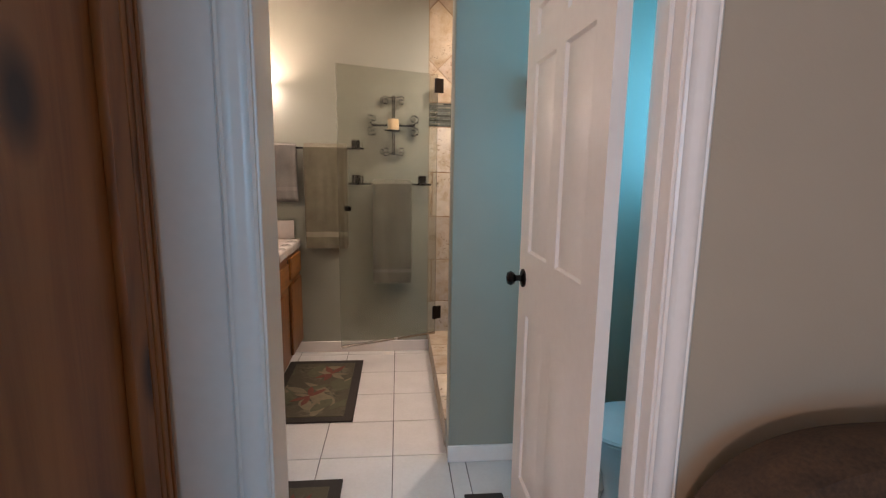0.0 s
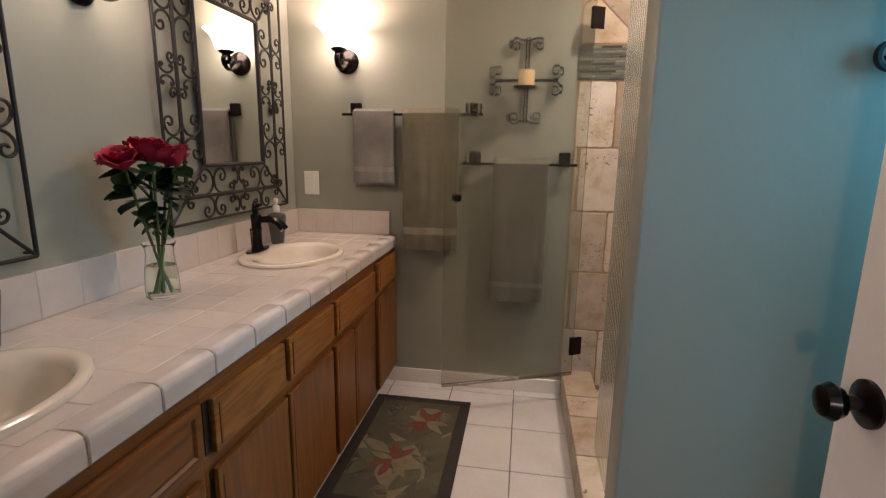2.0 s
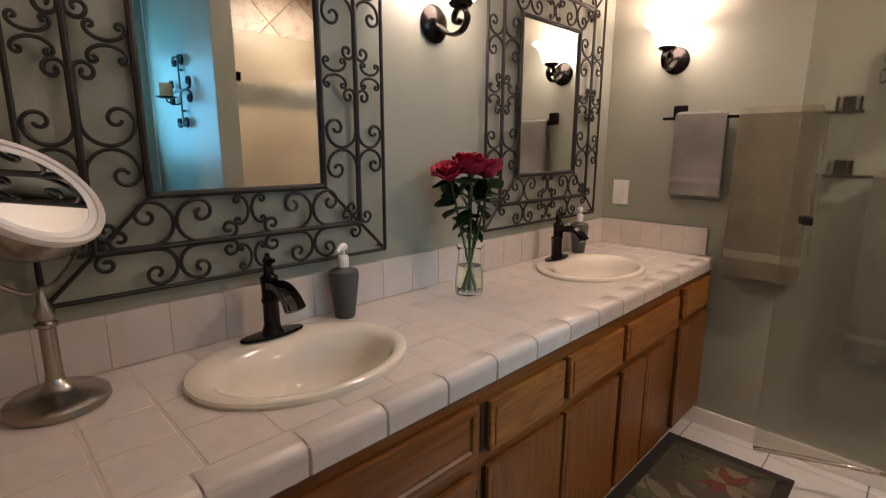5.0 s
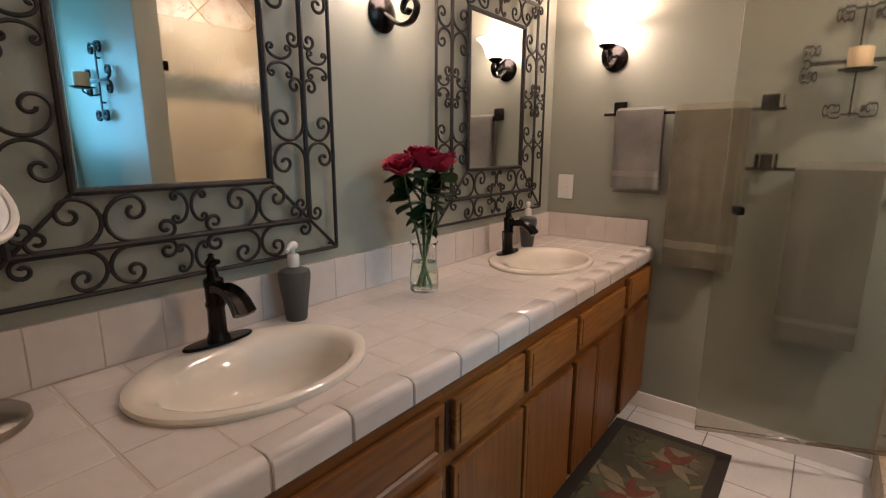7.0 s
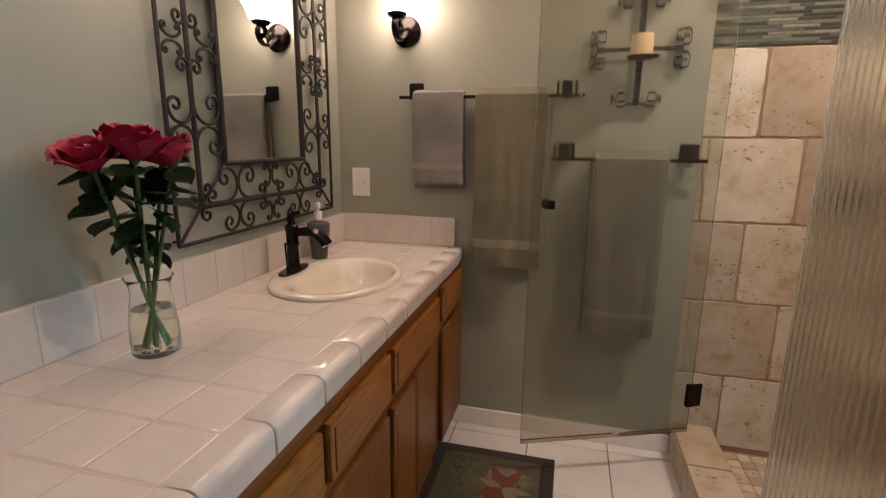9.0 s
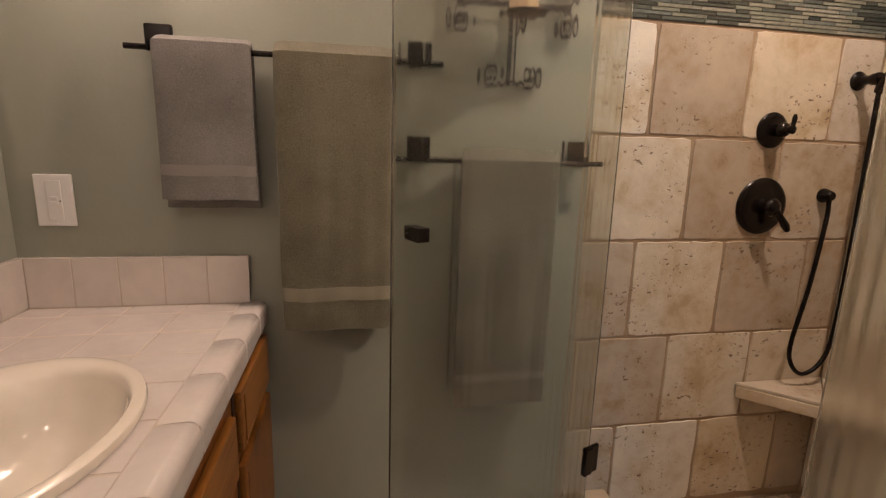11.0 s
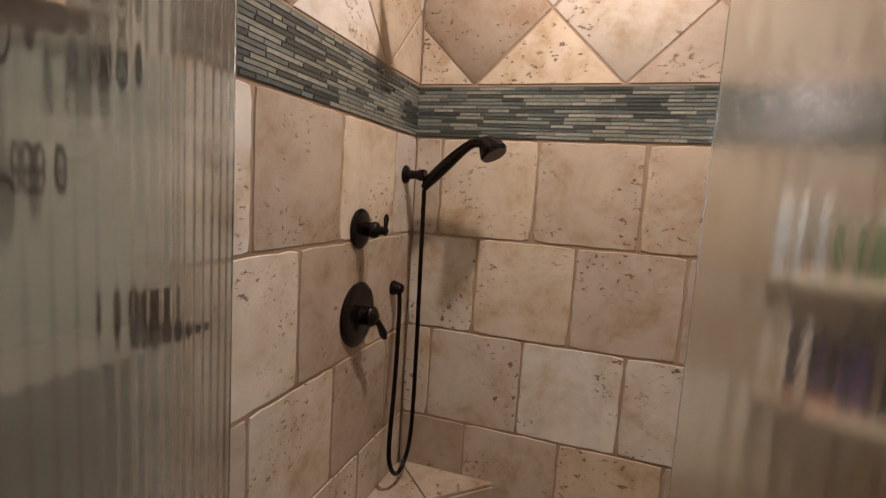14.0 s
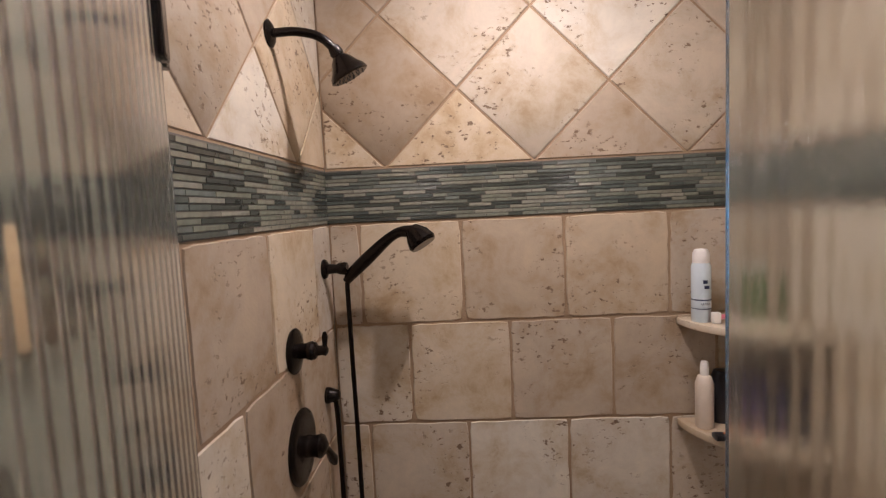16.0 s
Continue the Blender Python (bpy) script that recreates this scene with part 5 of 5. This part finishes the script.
mat(-0.405, 2.632, 0.122, 3.520, "dark floral bath mat with a brown border on the tiles")
mat(-0.385, 1.240, 0.127, 2.112, "dark floral bath mat with a brown border on the tiles")
mat(0.665, 1.20, 0.835, 1.965, "dark floral mat beside the open door")


# ---- white panel door, standing open ----
def panel_door():
    w, h, th = 0.700, 2.02, 0.036
    d = tagged(new("door_1"), "open white six-panel door with a dark knob", "door", "", "structure")
    d.matrix_world = pose(0.863, 1.120, 0.012, 0, 0, 0.8)
    bm = bmesh.new()
    ysplit = [0.0, 0.105, 0.310, 0.390, 0.595, w]
    zsplit = [0.0, 0.24, 0.885, 1.115, 1.755, 1.84, 1.93, h]
    for side in (-1, 1):
        g = {(i, k): bm.verts.new((side * th / 2, y, z)) for i, y in enumerate(ysplit) for k, z in enumerate(zsplit)}
        panels = []
        for i in range(len(ysplit) - 1):
            for k in range(len(zsplit) - 1):
                q = [g[i, k], g[i + 1, k], g[i + 1, k + 1], g[i, k + 1]]
                f = bm.faces.new(q if side > 0 else q[::-1])
                if i in (1, 3) and k in (1, 3, 5):
                    panels.append(f)
        for f in panels:
            bmesh.ops.inset_region(bm, faces=[f], thickness=0.010, depth=-0.009)
            bmesh.ops.inset_region(bm, faces=[f], thickness=0.006, depth=0)
            bmesh.ops.inset_region(bm, faces=[f], thickness=0.026, depth=0.007)
    edge = [e for e in bm.edges if len(e.link_faces) == 1]
    bmesh.ops.bridge_loops(bm, edges=edge)
    bmesh.ops.recalc_face_normals(bm, faces=bm.faces[:])
    part("leaf", bm, M_WHITE, d, local=True)
    for s in (-1, 1):
        k = tube([(s * th / 2, 0.640, 1.012), (s * (th / 2 + 0.005), 0.640, 1.012), (s * (th / 2 + 0.008), 0.640, 1.012), (s * (th / 2 + 0.012), 0.640, 1.012), (s * (th / 2 + 0.030), 0.640, 1.012), (s * (th / 2 + 0.036), 0.640, 1.012), (s * (th / 2 + 0.048), 0.640, 1.012), (s * (th / 2 + 0.060), 0.640, 1.012), (s * (th / 2 + 0.064), 0.640, 1.012)], [0.034, 0.034, 0.028, 0.012, 0.011, 0.021, 0.027, 0.021, 0.006], 24)
        part("door_knob", k, M_BRONZE, d, "dark bronze round knob", local=True)
    return d


panel_door()

# ---- toilet nook ----
tx, ty = XT - 0.105, 1.79
wc = thing("toilet", (1.42, ty, 0), "white porcelain toilet with a lidded tank", "toilet")
part("tank", block((XT - 0.205, ty - 0.22, 0.34), (XT - 0.012, ty + 0.22, 0.640), 0.022, 3), M_PORC, wc)
part("tank_lid", block((XT - 0.215, ty - 0.23, 0.640), (XT - 0.008, ty + 0.23, 0.675), 0.012, 3), M_PORC, wc)
part("bowl", lathe([(0.0, 0.0), (0.12, 0.0), (0.125, 0.02), (0.105, 0.10), (0.12, 0.20), (0.17, 0.33), (0.185, 0.385), (0.18, 0.395), (0.15, 0.39), (0.12, 0.30), (0.05, 0.24), (0.0, 0.235)], 36, (1.36, ty, 0), sx=1.28), M_PORC, wc)
part("seat", lathe([(0.135, 0.396), (0.19, 0.396), (0.195, 0.405), (0.19, 0.415), (0.135, 0.412)], 36, (1.36, ty, 0), sx=1.28), M_PORC, wc)
part("pedestal", block((1.42, ty - 0.10, 0), (XT - 0.03, ty + 0.10, 0.39), 0.03, 3), M_PORC, wc)
pot = thing("potpourri_bowl", (XT - 0.11, ty + 0.155, 0.675), "small white bowl of dark potpourri on the tank", "bowl")
part("dish", lathe([(0.0, 0.0), (0.035, 0.0), (0.055, 0.03), (0.068, 0.055), (0.064, 0.055), (0.050, 0.032), (0.0, 0.012)], 28, (XT - 0.11, ty + 0.155, 0.675)), M_PORC, pot)
M_POTP = plain("dark_potpourri", (0.03, 0.012, 0.02), (0.10, 0.03, 0.06), rough=0.9, coarse=40, fine=90, bump=0.9, distance=0.01)
part("petals", lathe([(0.0, 0.02), (0.050, 0.034), (0.063, 0.056), (0.050, 0.078), (0.025, 0.092), (0.0, 0.096)], 24, (XT - 0.11, ty + 0.155, 0.675)), M_POTP, pot, "dried purple petals")

# ---- bedroom furniture beside the doorway ----
AX, AY0, AY1 = -0.058, 0.34, 0.966
arm = thing("pine_armoire", (-0.36, 0.65, 0), "tall knotty pine armoire against the tan wall", "armoire")
part("carcass", block((-0.66, AY0, 0.06), (AX - 0.022, AY1, 1.98), 0.003), M_PINE, arm)
part("plinth", block((-0.67, AY0 - 0.01, 0.0), (AX - 0.004, AY1, 0.09), 0.006, 2), M_PINE, arm)
part("stile", block((AX - 0.022, AY1 - 0.105, 0.09), (AX - 0.004, AY1 - 0.052, 1.98), 0.003, 2), M_PINE, arm)
part("stile", block((AX - 0.022, AY0, 0.09), (AX - 0.004, AY0 + 0.11, 1.98), 0.003, 2), M_PINE, arm)
part("rail", block((AX - 0.022, AY0 + 0.11, 0.09), (AX - 0.005, AY1 - 0.105, 0.22), 0.003, 2), M_PINE, arm)
part("rail", block((AX - 0.022, AY0 + 0.11, 1.84), (AX - 0.005, AY1 - 0.105, 1.98), 0.003, 2), M_PINE, arm)
for a, b, x in ((0.052, 0.036, 0.002), (0.036, 0.022, 0.006), (0.022, 0.010, 0.001), (0.010, 0.0, 0.004)):
    part("bead", block((AX - 0.022, AY1 - a, 0.09), (AX - 0.004 + x, AY1 - b, 1.98), 0.0028, 2), M_PINE, arm)
part("cornice", block((-0.69, AY0 - 0.03, 1.98), (AX + 0.012, AY1, 2.05), 0.012, 3), M_PINE, arm)
for s in (0, 1):
    dd = part("door", block((-0.655 + 0.30 * s, AY0 - 0.02, 0.10), (-0.362 + 0.30 * s, AY0, 1.96), 0.004, 2), M_PINE, arm)
    part("knob", lathe([(0.0, 0), (0.012, 0.0), (0.016, 0.012), (0.0, 0.026)], 14, (-0.385 + 0.05 * s, AY0 - 0.03, 1.0)), M_PINE, dd)


def cushion(lo, hi, round_, n=4):
    """A stuffed block with soft corners and a slight swell."""
    bm = block(lo, hi, round_, n)
    c = (Vector(lo) + Vector(hi)) / 2
    for v in bm.verts:
        k = noise.noise(v.co * 5.0) * 0.012
        v.co += (v.co - c).normalized() * k
    return bm


ch = thing("armchair", (1.28, 0.62, 0), "dark brown patterned armchair with a rounded back", "armchair")
back = bmesh.new()
rows = []
for i in range(25):
    u = i / 24
    x = 0.925 + 0.86 * u
    top = 0.61 + 0.345 * (1 - abs(2 * u - 1) ** 3.2) ** 0.5
    rows.append([back.verts.new((x + 0.02 * math.sin(6 * z), y, z)) for y, z in ((0.74, 0.34), (0.70, top - 0.10), (0.725, top - 0.025), (0.79, top), (0.865, top - 0.025), (0.90, top - 0.10), (0.92, 0.34))])
ring_faces(back, rows)
back.faces.new(rows[0])
back.faces.new(rows[-1])
bmesh.ops.recalc_face_normals(back, faces=back.faces[:])
part("backrest", back, M_UPHOL, ch)
part("seat", cushion((0.96, 0.20, 0.20), (1.60, 0.74, 0.47), 0.06), M_UPHOL, ch)
for x in (0.86, 1.58):
    part("armrest", cushion((x, 0.18, 0.10), (x + 0.12, 0.78, 0.62), 0.05), M_UPHOL, ch)
for x in (0.90, 1.65):
    for y in (0.24, 0.86):
        part("foot", lathe([(0.0, 0), (0.018, 0), (0.026, 0.06), (0.028, 0.36 if y > 0.5 else 0.21), (0.0, 0.36 if y > 0.5 else 0.21)], 12, (x, y, 0)), M_DARK_AND_SHADOW, ch, "dark turned foot")
bw = tagged(new("window_2"), "bedroom window behind the walker", "window", "", "structure")
bw.location = (-0.4, -2.55, 0.9)
part("window_sill", block((-1.03, -2.5, 0.87), (0.23, -2.46, 0.9), 0.004), M_WHITE, bw)

# ---- shower fittings ----
def disc(x, y, z, rs, ys, n=36):
    """A round fitting on the far wall: radii at steps out from it."""
    return tube([(x, y - d, z) for d in ys], rs, n)


W = YF - 0.004
vt = thing("diverter_valve", (1.235, W, 1.418), "oil-rubbed bronze shower diverter with a lever", "shower valve")
part("escutcheon", disc(1.235, W, 1.418, [0.056, 0.057, 0.054, 0.042, 0.022], [0, 0.004, 0.008, 0.012, 0.018]), M_BRONZE, vt)
part("hub", disc(1.235, W, 1.418, [0.020, 0.019, 0.022, 0.024, 0.020, 0.013, 0.012, 0.014, 0.006], [0.010, 0.03, 0.036, 0.046, 0.056, 0.060, 0.072, 0.080, 0.086], 24), M_BRONZE, vt)
part("lever", tube([(1.235, W - 0.076, 1.408), (1.236, W - 0.078, 1.43), (1.237, W - 0.079, 1.452), (1.237, W - 0.079, 1.464)], [0.008, 0.006, 0.0075, 0.004], 12), M_BRONZE, vt)
v2 = thing("shower_valve", (1.238, W, 1.172), "large round oil-rubbed bronze shower valve with a lever", "shower valve")
part("escutcheon", disc(1.238, W, 1.172, [0.093, 0.094, 0.090, 0.076, 0.050, 0.030], [0, 0.005, 0.010, 0.014, 0.016, 0.018], 48), M_BRONZE, v2)
part("hub", disc(1.238, W, 1.172, [0.030, 0.026, 0.027, 0.030, 0.026, 0.016, 0.008], [0.012, 0.026, 0.040, 0.050, 0.058, 0.064, 0.068], 28), M_BRONZE, v2)
part("lever", tube([(1.238, W - 0.056, 1.172), (1.262, W - 0.062, 1.145), (1.282, W - 0.066, 1.115), (1.292, W - 0.067, 1.098)], [0.010, 0.009, 0.013, 0.008], 14), M_BRONZE, v2)

hs = thing("hand_shower", (1.533, W, 1.20), "oil-rubbed bronze hand shower on a wall holder with a hose", "hand shower")
part("wall_mount", disc(1.533, W, 1.585, [0.030, 0.031, 0.027, 0.016, 0.014, 0.018, 0.020, 0.018], [0, 0.004, 0.010, 0.016, 0.040, 0.050, 0.066, 0.074], 24), M_BRONZE, hs)
handle = smooth_path([(1.540, W - 0.068, 1.545), (1.532, W - 0.092, 1.572), (1.512, W - 0.150, 1.622), (1.498, W - 0.205, 1.668), (1.487, W - 0.245, 1.690), (1.474, W - 0.285, 1.688), (1.466, W - 0.305, 1.672)], 4)
part("handset", tube(handle, [0.013, 0.0145, 0.016, 0.017, 0.0185, 0.0195, 0.020, 0.020, 0.0195, 0.019, 0.018, 0.017, 0.016, 0.0155, 0.015, 0.015, 0.015, 0.016, 0.0175, 0.019, 0.022, 0.025, 0.028, 0.031, 0.033], 16), M_BRONZE, hs)
face = tube([(1.474, W - 0.282, 1.700), (1.468, W - 0.298, 1.680), (1.462, W - 0.312, 1.660), (1.460, W - 0.317, 1.652)], [0.020, 0.036, 0.043, 0.038], 24)
part("spray_face", face, M_BRONZE, hs)
part("elbow", disc(1.478, W, 1.210, [0.024, 0.025, 0.022, 0.018, 0.015, 0.010], [0, 0.006, 0.016, 0.028, 0.036, 0.040], 20), M_BRONZE, hs)
hose = smooth_path([(1.480, W - 0.026, 1.195), (1.478, W - 0.030, 1.12), (1.448, W - 0.040, 0.90), (1.402, W - 0.052, 0.70), (1.408, W - 0.060, 0.625), (1.455, W - 0.066, 0.585), (1.515, W - 0.070, 0.622), (1.548, W - 0.070, 0.72), (1.552, W - 0.070, 0.98), (1.548, W - 0.068, 1.30), (1.542, W - 0.068, 1.54)], 9)
part("hose", tube(hose, [0.0072 + 0.0006 * (i % 2) for i in range(len(hose))], 10), M_BRONZE, hs, "flexible dark metal hose")

sh = thing("rain_shower", (1.223, W, 2.177), "oil-rubbed bronze shower head on a curved arm", "shower")
part("flange", disc(1.223, W, 2.177, [0.030, 0.031, 0.024, 0.014], [0, 0.004, 0.009, 0.013], 24), M_BRONZE, sh)
part("arm", tube(smooth_path([(1.223, W - 0.004, 2.177), (1.232, W - 0.06, 2.181), (1.248, W - 0.11, 2.172), (1.262, W - 0.142, 2.146)], 6), 0.0105, 14), M_BRONZE, sh)
ax = Vector((0.10, -0.32, -0.62)).normalized()
p0 = Vector((1.262, W - 0.142, 2.146))
part("rose", tube([p0 + ax * d for d in (-0.004, 0.010, 0.018, 0.030, 0.048, 0.060, 0.070, 0.073)], [0.014, 0.017, 0.015, 0.026, 0.036, 0.046, 0.049, 0.044], 32), M_BRONZE, sh)
side = ax.orthogonal().normalized()
nz = bmesh.new()
for k in range(26):
    a, r = k * 2.4, 0.008 * math.sqrt(k)
    q = p0 + ax * 0.072 + (side * math.cos(a) + ax.cross(side) * math.sin(a)) * r
    tube([q, q + ax * 0.004], [0.0022, 0.0014], 5, bm=nz)
part("nozzles", nz, M_IRON, sh, "rubber spray nozzles")

# corner seat
seat = thing("corner_bench", (1.50, 3.60, 0.485), "triangular travertine corner seat in the shower", "bench")


def prism(points, z0, z1, bev=0.003):
    bm = bmesh.new()
    a = [bm.verts.new((*p, z0)) for p in points]
    b = [bm.verts.new((*p, z1)) for p in points]
    ring_faces(bm, [a, b])
    bm.faces.new(a[::-1])
    bm.faces.new(b)
    bmesh.ops.recalc_face_normals(bm, faces=bm.faces[:])
    bmesh.ops.bevel(bm, geom=bm.edges[:], offset=bev, segments=2, affect="EDGES", profile=0.5)
    return bm


CX, CY = 1.617, 3.721
part("core", prism([(CX, CY), (1.270, CY), (CX, 3.375)], 0.482, 0.524, 0.001), M_TGROUT, seat)
part("top_tile", prism([(CX, CY), (1.250, CY), (1.431, 3.543)], 0.521, 0.535), M_TRAV, seat)
part("top_tile", prism([(CX, CY - 0.004), (1.436, 3.540), (CX, 3.358)], 0.521, 0.535), M_TRAV, seat)
part("front_tile", prism([(1.262, 3.722), (1.251, 3.716), (1.431, 3.536), (1.439, 3.545)], 0.478, 0.521), M_TRAV, seat)
part("front_tile", prism([(1.441, 3.543), (1.433, 3.534), (1.612, 3.357), (1.620, 3.366)], 0.478, 0.521), M_TRAV, seat)


def corner_shelf(z, label):
    """A quarter-round stone shelf in the near corner."""
    pts = [(1.619, 2.359)] + [(1.619 - 0.255 * math.sin(a), 2.359 + 0.272 * math.cos(a)) for a in np.linspace(0, math.pi / 2, 14)]
    return solo("corner_shelf", prism(pts, z - 0.022, z, 0.004), M_TRAV, label, "shelf", "corner shelves in the shower")


corner_shelf(1.377, "quarter-round travertine corner shelf")
corner_shelf(1.047, "quarter-round travertine corner shelf")
M_CANW = plain("pale_blue_can", (0.55, 0.63, 0.66), (0.62, 0.70, 0.73), rough=0.25, bump=0.0)
M_NAVY = plain("navy_print", (0.02, 0.03, 0.07), (0.03, 0.04, 0.09), rough=0.4, bump=0.0)
M_BLACKP = plain("black_plastic", (0.012, 0.012, 0.014), (0.02, 0.02, 0.022), rough=0.3, bump=0.0)
M_GREENP = plain("green_plastic", (0.05, 0.13, 0.03), (0.07, 0.17, 0.05), rough=0.35, bump=0.0)
M_PURP = plain("purple_plastic", (0.10, 0.05, 0.16), (0.14, 0.08, 0.21), rough=0.35, bump=0.0)
M_PINK = plain("pink_plastic", (0.62, 0.16, 0.22), (0.70, 0.22, 0.28), rough=0.35, bump=0.0)
M_ORNG = plain("orange_plastic", (0.70, 0.16, 0.03), (0.75, 0.20, 0.05), rough=0.35, bump=0.0)
M_CREAM = plain("cream_lotion_bottle", (0.60, 0.52, 0.42), (0.66, 0.58, 0.48), rough=0.3, bump=0.0)

SX, SY, SZ = 1.555, 2.583, 1.377
can = thing("shave_gel_can", (SX, SY, SZ), "pale blue and white shave gel can on the shelf", "spray can")
body = part("body", lathe([(0.0, 0), (0.026, 0.0), (0.0275, 0.004), (0.0275, 0.168), (0.024, 0.178), (0.0, 0.178)], 28, (SX, SY, SZ)), M_CANW, can)
part("cap", lathe([(0.0, 0.176), (0.0235, 0.177), (0.024, 0.205), (0.018, 0.218), (0.0, 0.221)], 28, (SX, SY, SZ)), M_PLASTIC, can, "white cap")
for za, zb in ((0.066, 0.070), (0.040, 0.0425)):
    part("stripe", lathe([(0.0279, za), (0.0279, zb), (0.0270, zb), (0.0270, za)], 28, (SX, SY, SZ)), M_NAVY, body, "thin navy stripe")


def print_bar(dy, z, w, h, parent, x=SX - 0.0284):
    part("print", block((x, SY + dy - w / 2, SZ + z), (x + 0.003, SY + dy + w / 2, SZ + z + h)), M_NAVY, parent, smooth=False)


print_bar(0.000, 0.118, 0.012, 0.010, body)
print_bar(-0.004, 0.102, 0.014, 0.010, body)
txt = bpy.data.curves.new("lettering", "FONT")
txt.body, txt.size, txt.align_x, txt.extrude = "ULTRA", 0.0085, "CENTER", 0.0003
lt = new("lettering", txt)
lt.data.materials.append(M_NAVY)
lt.parent = body
lt.location = (-0.0283, 0.0, 0.054)
lt.rotation_euler = (radians(90), 0, radians(-90))


def bottle(x, y, z, prof, material, label, cap=None, name="toiletry_bottle", sx=1.0, sy=1.0):
    t = thing(name, (x, y, z), label, "bottle", "toiletries on the shelves")
    part("body", lathe(prof, 24, (x, y, z), sx, sy), material, t)
    if cap:
        part("cap", lathe(cap[0], 20, (x, y, z)), cap[1], t)
    return t


bottle(1.552, 2.575, 1.047, [(0.0, 0), (0.024, 0), (0.026, 0.004), (0.0265, 0.135), (0.020, 0.158), (0.011, 0.165), (0.0, 0.165)], M_CREAM, "cream lotion bottle with a white cap on the shelf", ([(0.0, 0.163), (0.0125, 0.163), (0.013, 0.185), (0.010, 0.205), (0.0, 0.207)], M_PLASTIC))
bottle(1.585, 2.505, 1.047, [(0.0, 0), (0.030, 0), (0.032, 0.005), (0.032, 0.150), (0.026, 0.165), (0.0, 0.168)], M_BLACKP, "black shampoo bottle on the shelf", None, sx=0.7)
bottle(1.530, 2.440, 1.047, [(0.0, 0), (0.028, 0), (0.030, 0.006), (0.028, 0.15), (0.016, 0.172), (0.0, 0.174)], M_PURP, "purple conditioner bottle on the shelf", ([(0.0, 0.172), (0.016, 0.172), (0.016, 0.20), (0.0, 0.202)], M_BLACKP))
bottle(1.470, 2.405, 1.047, [(0.0, 0), (0.026, 0), (0.028, 0.006), (0.026, 0.14), (0.0, 0.16)], M_BLACKP, "black bottle on the shelf", None)
bottle(1.560, 2.430, 1.377, [(0.0, 0), (0.030, 0), (0.032, 0.006), (0.030, 0.12), (0.018, 0.15), (0.0, 0.152)], M_GREENP, "green shampoo bottle on the shelf", ([(0.0, 0.150), (0.017, 0.150), (0.017, 0.18), (0.0, 0.182)], M_PLASTIC))
pk = thing("pink_razor", (1.53, 2.530, 1.377), "small pink and white plastic razor on the shelf", "razor", "razors on the shelves")
part("handle", tube(smooth_path([(1.515, 2.555, 1.387), (1.535, 2.532, 1.392), (1.555, 2.500, 1.388)], 5), 0.007, 10), M_PINK, pk)
part("head", block((1.503, 2.548, 1.378), (1.522, 2.572, 1.412), 0.004, 2), M_PLASTIC, pk)
rz = thing("safety_razor", (1.48, 2.545, 1.047), "razor with an orange handle on the shelf", "razor", "razors on the shelves")
part("handle", tube(smooth_path([(1.465, 2.560, 1.060), (1.480, 2.520, 1.062), (1.500, 2.465, 1.056)], 5), 0.0065, 10), M_ORNG, rz)
part("head", block((1.448, 2.555, 1.048), (1.482, 2.590, 1.064), 0.004, 2), M_BLACKP, rz)

def downlight(x, y, label):
    t = thing("recessed_downlight", (x, y, CEIL - 0.025), label, "ceiling light", "recessed ceiling lights")
    part("trim_ring", lathe([(0.066, 0.0235), (0.064, 0.012), (0.080, 0.012), (0.090, 0.022), (0.090, 0.0248)], 40, (x, y, CEIL - 0.025)), M_WHITE, t)
    part("lens", lathe([(0.0, 0.021), (0.066, 0.021), (0.066, 0.0245), (0.0, 0.0245)], 40, (x, y, CEIL - 0.025)), M_BULBDISC, t)


downlight(1.08, 3.12, "lit recessed downlight in the shower ceiling")
downlight(0.24, 2.42, "lit recessed downlight in the bathroom ceiling")

# ---- floor tiles ----
fx = [XL + 0.0] + [0.350 + 0.355 * k for k in range(-3, 5)]
fy = [3.655 - 0.3415 * k for k in range(8, -1, -1)] + [YF]
FT = {}
for xa, xb in zip(fx, fx[1:]):
    for ya, yb in zip(fy, fy[1:]):
        cells = [(max(xa, XL), min(xb, XT), ya, yb)]
        if yb > PY0:
            cells = [(max(xa, XL), min(xb, 0.622), ya, yb), (max(xa, 0.622), min(xb, XT), ya, min(yb, PY0))]
        for a, b, c, d in cells:
            c, d = max(c, YD0 + 0.09), min(d, YF)
            if b - a < 0.02 or d - c < 0.02:
                continue
            key = (round(b - a, 3), round(d - c, 3))
            if key not in FT:
                FT[key] = mesh("tile", block((0.002, 0.002, -0.006), (b - a - 0.002, d - c - 0.002, 0.0), 0.0015, 1), M_TILE)
            piece("tile", FT[key], floor, pose(a, c, 0.0))
